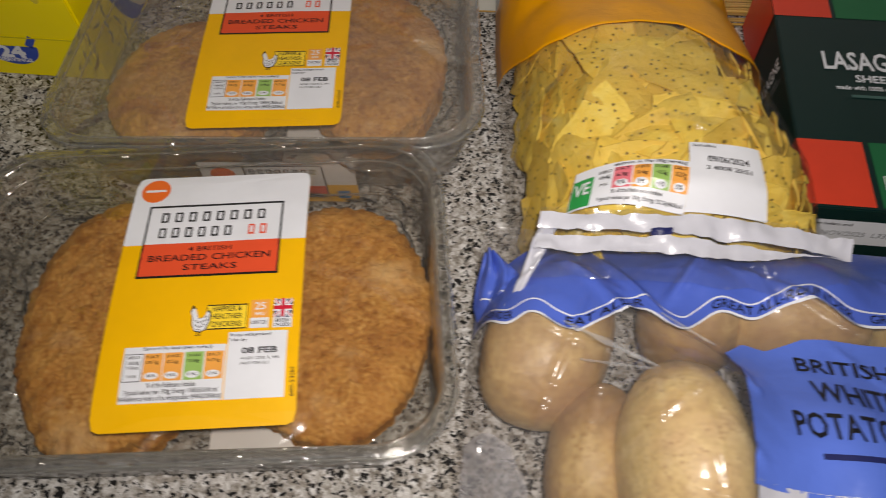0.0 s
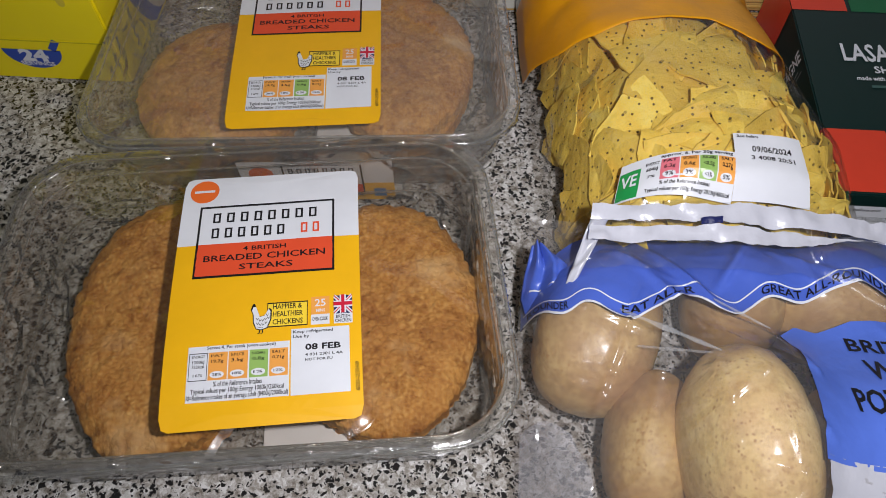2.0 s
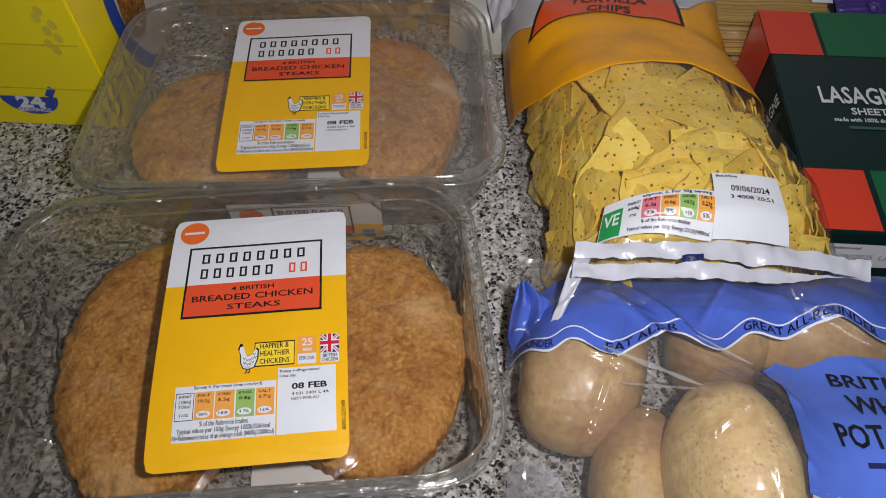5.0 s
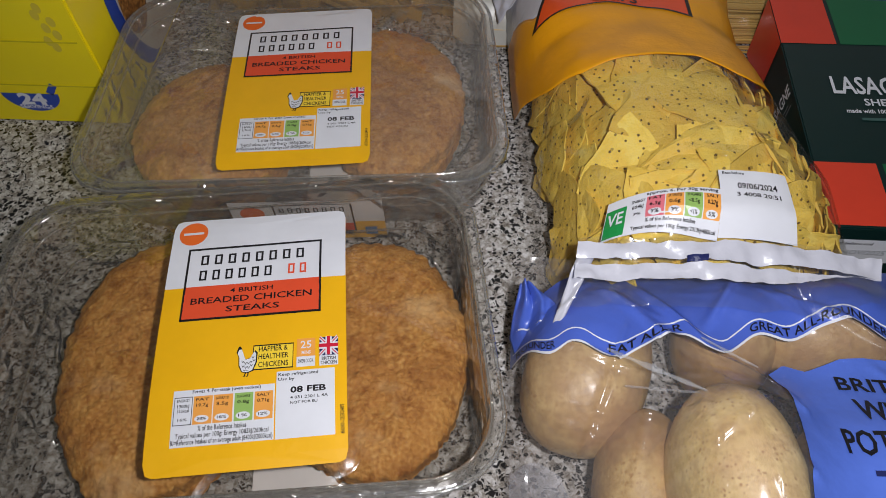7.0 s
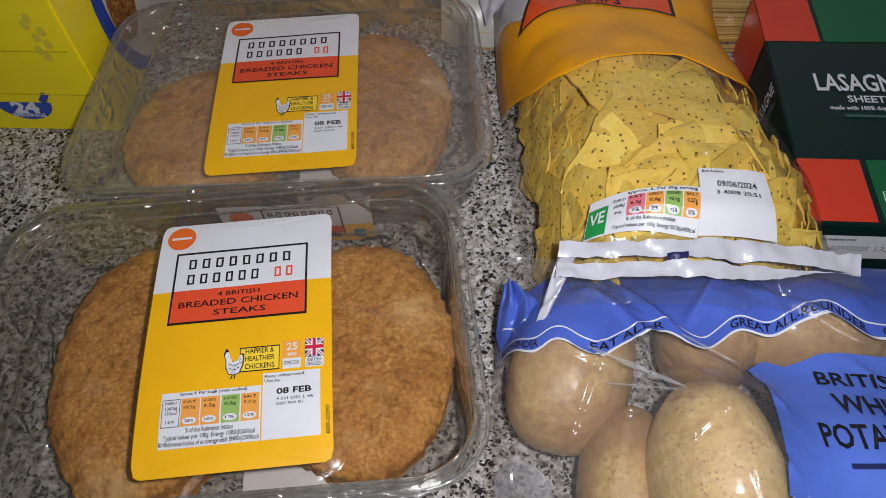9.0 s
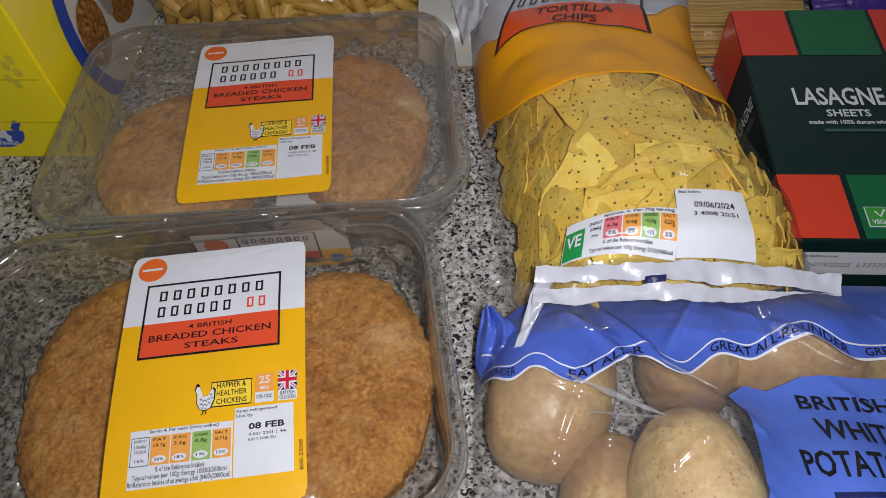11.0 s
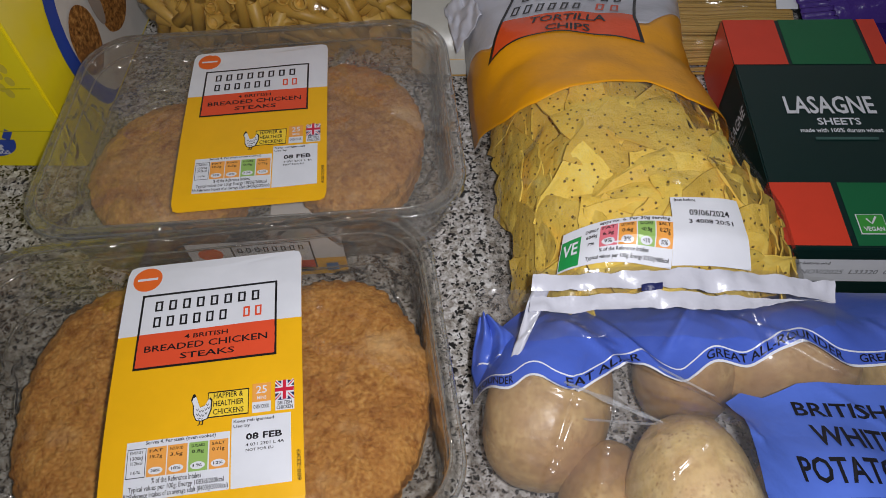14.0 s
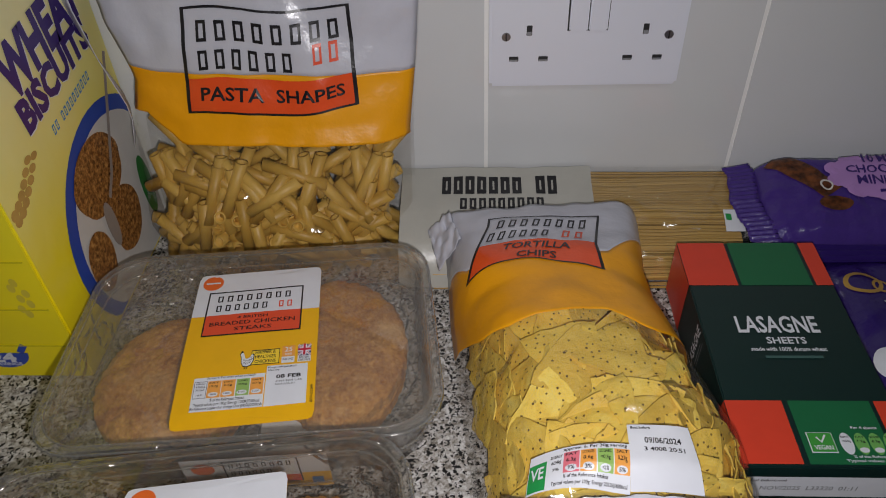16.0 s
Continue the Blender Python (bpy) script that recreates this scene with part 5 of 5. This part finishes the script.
    strip = part("date_strip", *mapped(rect(0.2085, 0.300, 0.019, 0.0405), front), WHITE, body, "white best-before strip")
    part("date_words", *mapped(join(word("Best before end", 0.2105, 0.232, 0.0362, 0.0026)), lambda x, z: (x, Y0 - 0.0008, z)), BLACK, strip)
    part("date_code", *mapped(join(word("NOV/2025  L33320  01:11", 0.2185, 0.275, 0.0270, 0.0042)), lambda x, z: (x, Y0 - 0.0008, z)), GREY, strip)
    part("side_strapline", *mapped(join(rect(0.018, 0.040, 0.4195, 0.4205), rect(0.014, 0.044, 0.4165, 0.4173)), lambda a, h: (X0 - 0.0006, h, a)), GREY, body)
    part("side_name", *mapped(word("LASAGNE", 0.010, 0.0465, 0.0, 0.0085, 0.02), lambda a, h: (X0 - 0.0006, 0.4245 + h, a)), WHITE, body)


lasagne_box()


# ---- cereal box ----
def cereal_box():
    X1, Y0, Y1, ZT = -0.238, 0.420, 0.604, 0.275
    X0 = X1 - 0.105
    t = thing("cereal_box", ((X0 + X1) / 2, (Y0 + Y1) / 2, 0.0), "yellow cardboard box of wheat biscuits with a printed bowl", "cereal box")
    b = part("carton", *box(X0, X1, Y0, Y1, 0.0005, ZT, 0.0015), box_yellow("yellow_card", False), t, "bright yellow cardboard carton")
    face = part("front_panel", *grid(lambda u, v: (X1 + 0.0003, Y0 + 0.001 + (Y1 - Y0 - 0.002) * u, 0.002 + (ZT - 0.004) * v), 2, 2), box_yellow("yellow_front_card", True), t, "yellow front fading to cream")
    lift = lambda d: lambda y, z: (X1 + 0.0003 + d, min(y, Y1 - 0.002), max(z, 0.004))
    cy, cz, r = 0.546, 0.0645, 0.0905
    part("bowl_rim", *mapped(disc(cy, cz, r, r, 48), lift(0.0003)), BLUE, face, "printed blue bowl")
    part("milk", *mapped(disc(cy + 0.001, cz - 0.001, r * 0.87, r * 0.87, 48), lift(0.0006)), CREAM, face, "printed milk")
    bis = Mat("printed_biscuit", 0.45)
    bis.color(bis.ramp(bis.noise(260, 4, 0.7), [(0.32, hexa("4a2a10")), (0.48, hexa("8a5a2a")), (0.66, hexa("c48f4e"))]))
    for k0, (y, z, a, c) in enumerate(((0.526, 0.110, 0.039, 0.030), (0.540, 0.058, 0.026, 0.028), (0.487, 0.057, 0.019, 0.026))):
        part("printed_biscuit", *mapped(([(y + a * (1 + 0.12 * noise.noise(Vector((math.cos(k / 36 * 6.283) * 2, math.sin(k / 36 * 6.283) * 2, z * 90)))) * math.cos(k / 36 * 6.283), z + c * math.sin(k / 36 * 6.283)) for k in range(36)], [tuple(range(36))]), lift(0.0009 + 0.0003 * k0)), bis.m, face)
    spoon_ink = ink("printed_spoon", "9a8f86")
    part("spoon_handle", *mapped(stroke([(0.594, 0.178), (0.570, 0.142), (0.542, 0.101), (0.527, 0.088)], 0.0042), lift(0.0019)), spoon_ink, face, "printed spoon handle")
    part("spoon_bowl", *mapped(disc(0.516, 0.070, 0.0075, 0.021, 20), lift(0.0022)), spoon_ink, face, "printed spoon bowl")
    part("leaf", *mapped(disc(0.588, 0.055, 0.010, 0.030, 16), lift(0.0010)), ink("leaf_print", "2f7a35"), face)
    wear = [disc(0.425 + 0.0034 * i + 0.0022 * (-1) ** i, 0.149 + 0.0006 * i * i ** 0.45 - 0.0022 * (-1) ** i, 0.0042, 0.0040 - 0.00012 * i, 12) for i in range(13)]
    straw = ink("straw_print", "c09a52", 0.4, 0.35)
    for k, w in enumerate(wear):
        part("printed_grain", *mapped(w, lift(0.0004 + 0.0001 * (k % 3))), straw, face)
    for d, m, o in ((0.0003, WHITE, 0.0012), (0.0006, PURPLE_TEXT, 0.0)):
        part("product_name", *mapped(join(word("WHEAT", 0.472 + o, 0.590 + o, 0.2055 - o, 0.0300, 0.05, 5), word("BISCUITS", 0.473 + o, 0.584 + o, 0.1815 - o, 0.0205, 0.05, 5.5)), lift(d)), m, face, "purple lettering")
    islands("brand_bar", mapped(bars("II IIIIIIIIII", 0.498, 0.566, 0.1645, 0.007, 0.6), lambda y, z: lift(0.0004)(y, z + (y - 0.498) * 0.1)), SKYBLUE, face)
    end = lambda d: lambda x, z: (x, Y0 - d, z)
    logo = part("serving_bowl", *mapped(join(disc(-0.2985, 0.0285, 0.0205, 0.0165, 24, 180, 360), stroke([(-0.2835, 0.0287), (-0.2775, 0.037)], 0.005)), end(0.0004)), BLUE, b, "printed blue bowl emblem")
    part("serving_words", *mapped(join(word("24", -0.3080, -0.2885, 0.0190, 0.0095, 0.05), word("SERVINGS", -0.3105, -0.2865, 0.0148, 0.0032, 0.03)), end(0.0007)), WHITE, logo)
    for z, k in ((0.0735, 0.0), (0.036, 0.0), (0.118, 0.0)):
        part("flap_edge", *box(X0 + 0.002, X1 - 0.006, Y0 - 0.0006, Y0 - 0.0001, z, z + 0.0008), ink("card_edge", "c9ba14", 0.6), b)
    pale = ink("pale_yellow_print", "d6c23c")
    for i in range(7):
        part("printed_grain", *mapped(disc(-0.262 + 0.006 * math.sin(i * 0.5) + 0.003 * (-1) ** i, 0.070 + 0.005 * i, 0.0028, 0.004, 10), end(0.0004 + 0.0001 * (i % 3))), pale, b)


cereal_box()


# ---- spaghetti ----
def spaghetti_pack():
    t = thing("spaghetti_pack", (0.14, 0.56, 0.0), "clear and grey plastic pack of dry spaghetti along the tiles", "spaghetti pack")

    def S(u, v):
        x, y = -0.014 + 0.282 * u, 0.512 + 0.094 * v
        z = line(v, [(0, 0.004), (0.05, 0.018), (0.2, 0.034), (0.5, 0.046), (1, 0.056)])
        return (x, y, z + wob(x, y, 3, 40, 0.0018))

    rng = random.Random(3)
    pieces = []
    for k in range(330):
        v, lay = rng.uniform(0.02, 0.98), 0.0028 + 0.0028 * (k % 3)
        s = rng.uniform(-0.02, 0.02)
        N, vs = 5, []
        for i in range(9):
            q = 0.10 + 0.885 * i / 8
            p = Vector(S(q, min(0.99, max(0.01, v + s * (q - 0.5))))) - Vector((0, 0, lay))
            vs += [(p.x, p.y + 0.0010 * math.cos(6.283 * j / N), max(0.0015, p.z) + 0.0010 * math.sin(6.283 * j / N)) for j in range(N)]
        pieces.append((vs, [(i * N + j, i * N + (j + 1) % N, (i + 1) * N + (j + 1) % N, (i + 1) * N + j) for i in range(8) for j in range(N)]))
    sp = Mat("dry_spaghetti", 0.4)
    rnd = sp.n.new("ShaderNodeNewGeometry").outputs["Random Per Island"]
    sp.color(sp.ramp(rnd, [(0, (0.44, 0.255, 0.05)), (0.6, (0.53, 0.32, 0.072)), (1, (0.60, 0.385, 0.10))]))
    part("spaghetti", *join(*pieces), sp.m, t, "long golden spaghetti strands", smooth=True, kind="stuff")
    part("clear_film", *grid(lambda u, v: S(u, v), 60, 16), BAGFILM, t, "clear pack film", smooth=True)
    lab = part("printed_end", *grid(lambda u, v: off(S, 0.0 + 0.572 * u, v, 0.0006), 40, 14), HUBGREY, t, "grey printed end of the pack", smooth=True)
    f = lambda x, y: off(S, (x + 0.014) / 0.282, (y - 0.512) / 0.094, 0.0012)
    islands("brand_bar", mapped(join(bars("IIIIIII II", 0.0205, 0.120, 0.5765, 0.0190, 0.78, 0.40), bars("IIIIIIIII", 0.036, 0.108, 0.5600, 0.0120, 0.72, 0.36)), f), BLACK, lab)
    tag = part("price_tag", *grid(lambda a, b: off(S, 0.940 + 0.055 * a, 0.30 + 0.20 * b, 0.0014), 4, 4), WHITE, t, "small white printed tag")
    part("tag_print", *grid(lambda a, b: off(S, 0.944 + 0.016 * a, 0.40 + 0.06 * b, 0.0020), 2, 2), GREEN, tag)


spaghetti_pack()


# ---- chocolate packs ----
def pillow(x0, x1, y0, y1, h, seed, lean=0.0):
    def S(u, v):
        x, y = x0 + (x1 - x0) * u + lean * v, y0 + (y1 - y0) * v
        a, b = abs(2 * u - 1), abs(2 * v - 1)
        p = max(0, 1 - a ** 6) ** 0.5 * max(0, 1 - b ** 4) ** 0.45
        return (x, y, 0.002 + h * (0.28 + 0.72 * p) * (1 if b < 0.999 else 0.3) + p * (wob(x, y, seed, 35, 0.004) + wob(x, y, seed, 90, 0.0014)))
    return S


def mini_roll_pack():
    t = thing("mini_roll_pack", (0.37, 0.56, 0.0), "purple foil pack of chocolate mini rolls beside the spaghetti", "cake pack")

    def S(u, v):
        x, y = 0.276 + 0.182 * u, 0.522 + 0.083 * v
        a, b = abs(2 * u - 1), abs(2 * v - 1)
        p = max(0, 1 - a ** 8) ** 0.5
        z = (0.010 + (0.036 + 0.032 * v) * max(0, 1 - b ** 8) ** 0.5) * (0.45 + 0.55 * p)
        return (x, y, z + wob(x, y, 3, 45, 0.0018) + wob(x, y, 3, 110, 0.0012))

    part("wrapper", *grid(lambda u, v: S(u, v), 90, 44), PURPLE, t, "shiny purple wrapper", smooth=True)
    part("end_seal", *grid(lambda a, b: (0.258 + 0.022 * a + 0.002 * math.sin(9 * b) + 0.0007 * math.sin(31 * b) + 0.010 * (1 - b) ** 2, 0.518 + 0.086 * b, 0.036 + 0.026 * b - 0.006 * b ** 4 + 0.004 * a + 0.0005 * math.sin(130 * b + 2 * a)), 6, 170), PURPLE, t, "crimped purple end seal", smooth=True, thick=0.0004)
    f = lambda d: lambda x, y: off(S, (x - 0.276) / 0.182, (y - 0.522) / 0.083, d)
    choc = Mat("chocolate_print", 0.4)
    choc.color(choc.ramp(choc.noise(140, 4), [(0.35, hexa("2a1208")), (0.7, hexa("7a4522"))]))
    part("printed_roll", *mapped(grid(lambda a, b: (0.288 + 0.040 * a + 0.016 * b, 0.600 - 0.034 * a - 0.010 * (1 - b)), 14, 8), f(0.0012)), choc.m, t, "printed chocolate roll")
    part("printed_cake", *mapped(disc(0.336, 0.552, 0.013, 0.006, 24), f(0.0012)), choc.m, t, "printed cut roll")
    part("roll_end", *mapped(ring(0.331, 0.567, 0.0055, 0.0042, 0.0014, 24), f(0.0018)), CREAM, t)
    blob = part("name_panel", *mapped(disc(0.386, 0.577, 0.050, 0.022, 40), f(0.0016)), LILAC, t, "lilac name panel", smooth=True)
    for k in range(11):
        an = radians(32.7 * k)
        part("panel_scallop", *mapped(disc(0.386 + 0.046 * math.cos(an), 0.577 + 0.019 * math.sin(an), 0.009, 0.006, 14), f(0.0015)), LILAC, blob)
    part("name_lettering", *mapped(join(word("10 MILK", 0.365, 0.400, 0.5875, 0.0070, 0.02), word("CHOCOLATE", 0.350, 0.416, 0.5775, 0.0072, 0.02), word("MINI ROLLS", 0.356, 0.416, 0.5675, 0.0072, 0.02)), f(0.0024)), PURPLE_TEXT, blob)
    part("brand_bar", *mapped(rect(0.372, 0.406, 0.5610, 0.5632, 6), f(0.0024)), PURPLE_TEXT, blob)


def chocolate_pack():
    t = thing("chocolate_pack", (0.385, 0.45, 0.0), "dark purple foil chocolate pack with a gold emblem", "chocolate pack")
    S = pillow(0.3105, 0.470, 0.345, 0.528, 0.034, 9)
    part("wrapper", *grid(lambda u, v: S(u, v), 60, 60), DARKPURPLE, t, "shiny dark purple wrapper", smooth=True)
    part("end_seal", *grid(lambda a, b: (0.309 + 0.16 * a, 0.512 + 0.018 * b, 0.030 + 0.010 * b + 0.0016 * math.sin(30 * b + 2 * a)), 40, 24), DARKPURPLE, t, "crimped purple end seal", smooth=True, thick=0.0004)
    f = lambda x, y: off(S, (x - 0.3105) / 0.1595, (y - 0.345) / 0.183, 0.0008)
    part("gold_emblem", *mapped(join(ring(0.340, 0.4855, 0.014, 0.012, 0.0032, 28), ring(0.352, 0.4825, 0.007, 0.007, 0.0022, 20), bars("IIII", 0.362, 0.410, 0.477, 0.016, 0.5)), f), PALEGOLD, t, "plain gold emblem")
    part("white_emblem", *mapped(join(bars("III", 0.347, 0.39, 0.452, 0.014, 0.6)), f), WHITE, t, "plain white bars")
    part("round_mark", *mapped(disc(0.330, 0.408, 0.010, 0.014, 24), f), WHITE, t, "white round mark")


mini_roll_pack()
chocolate_pack()
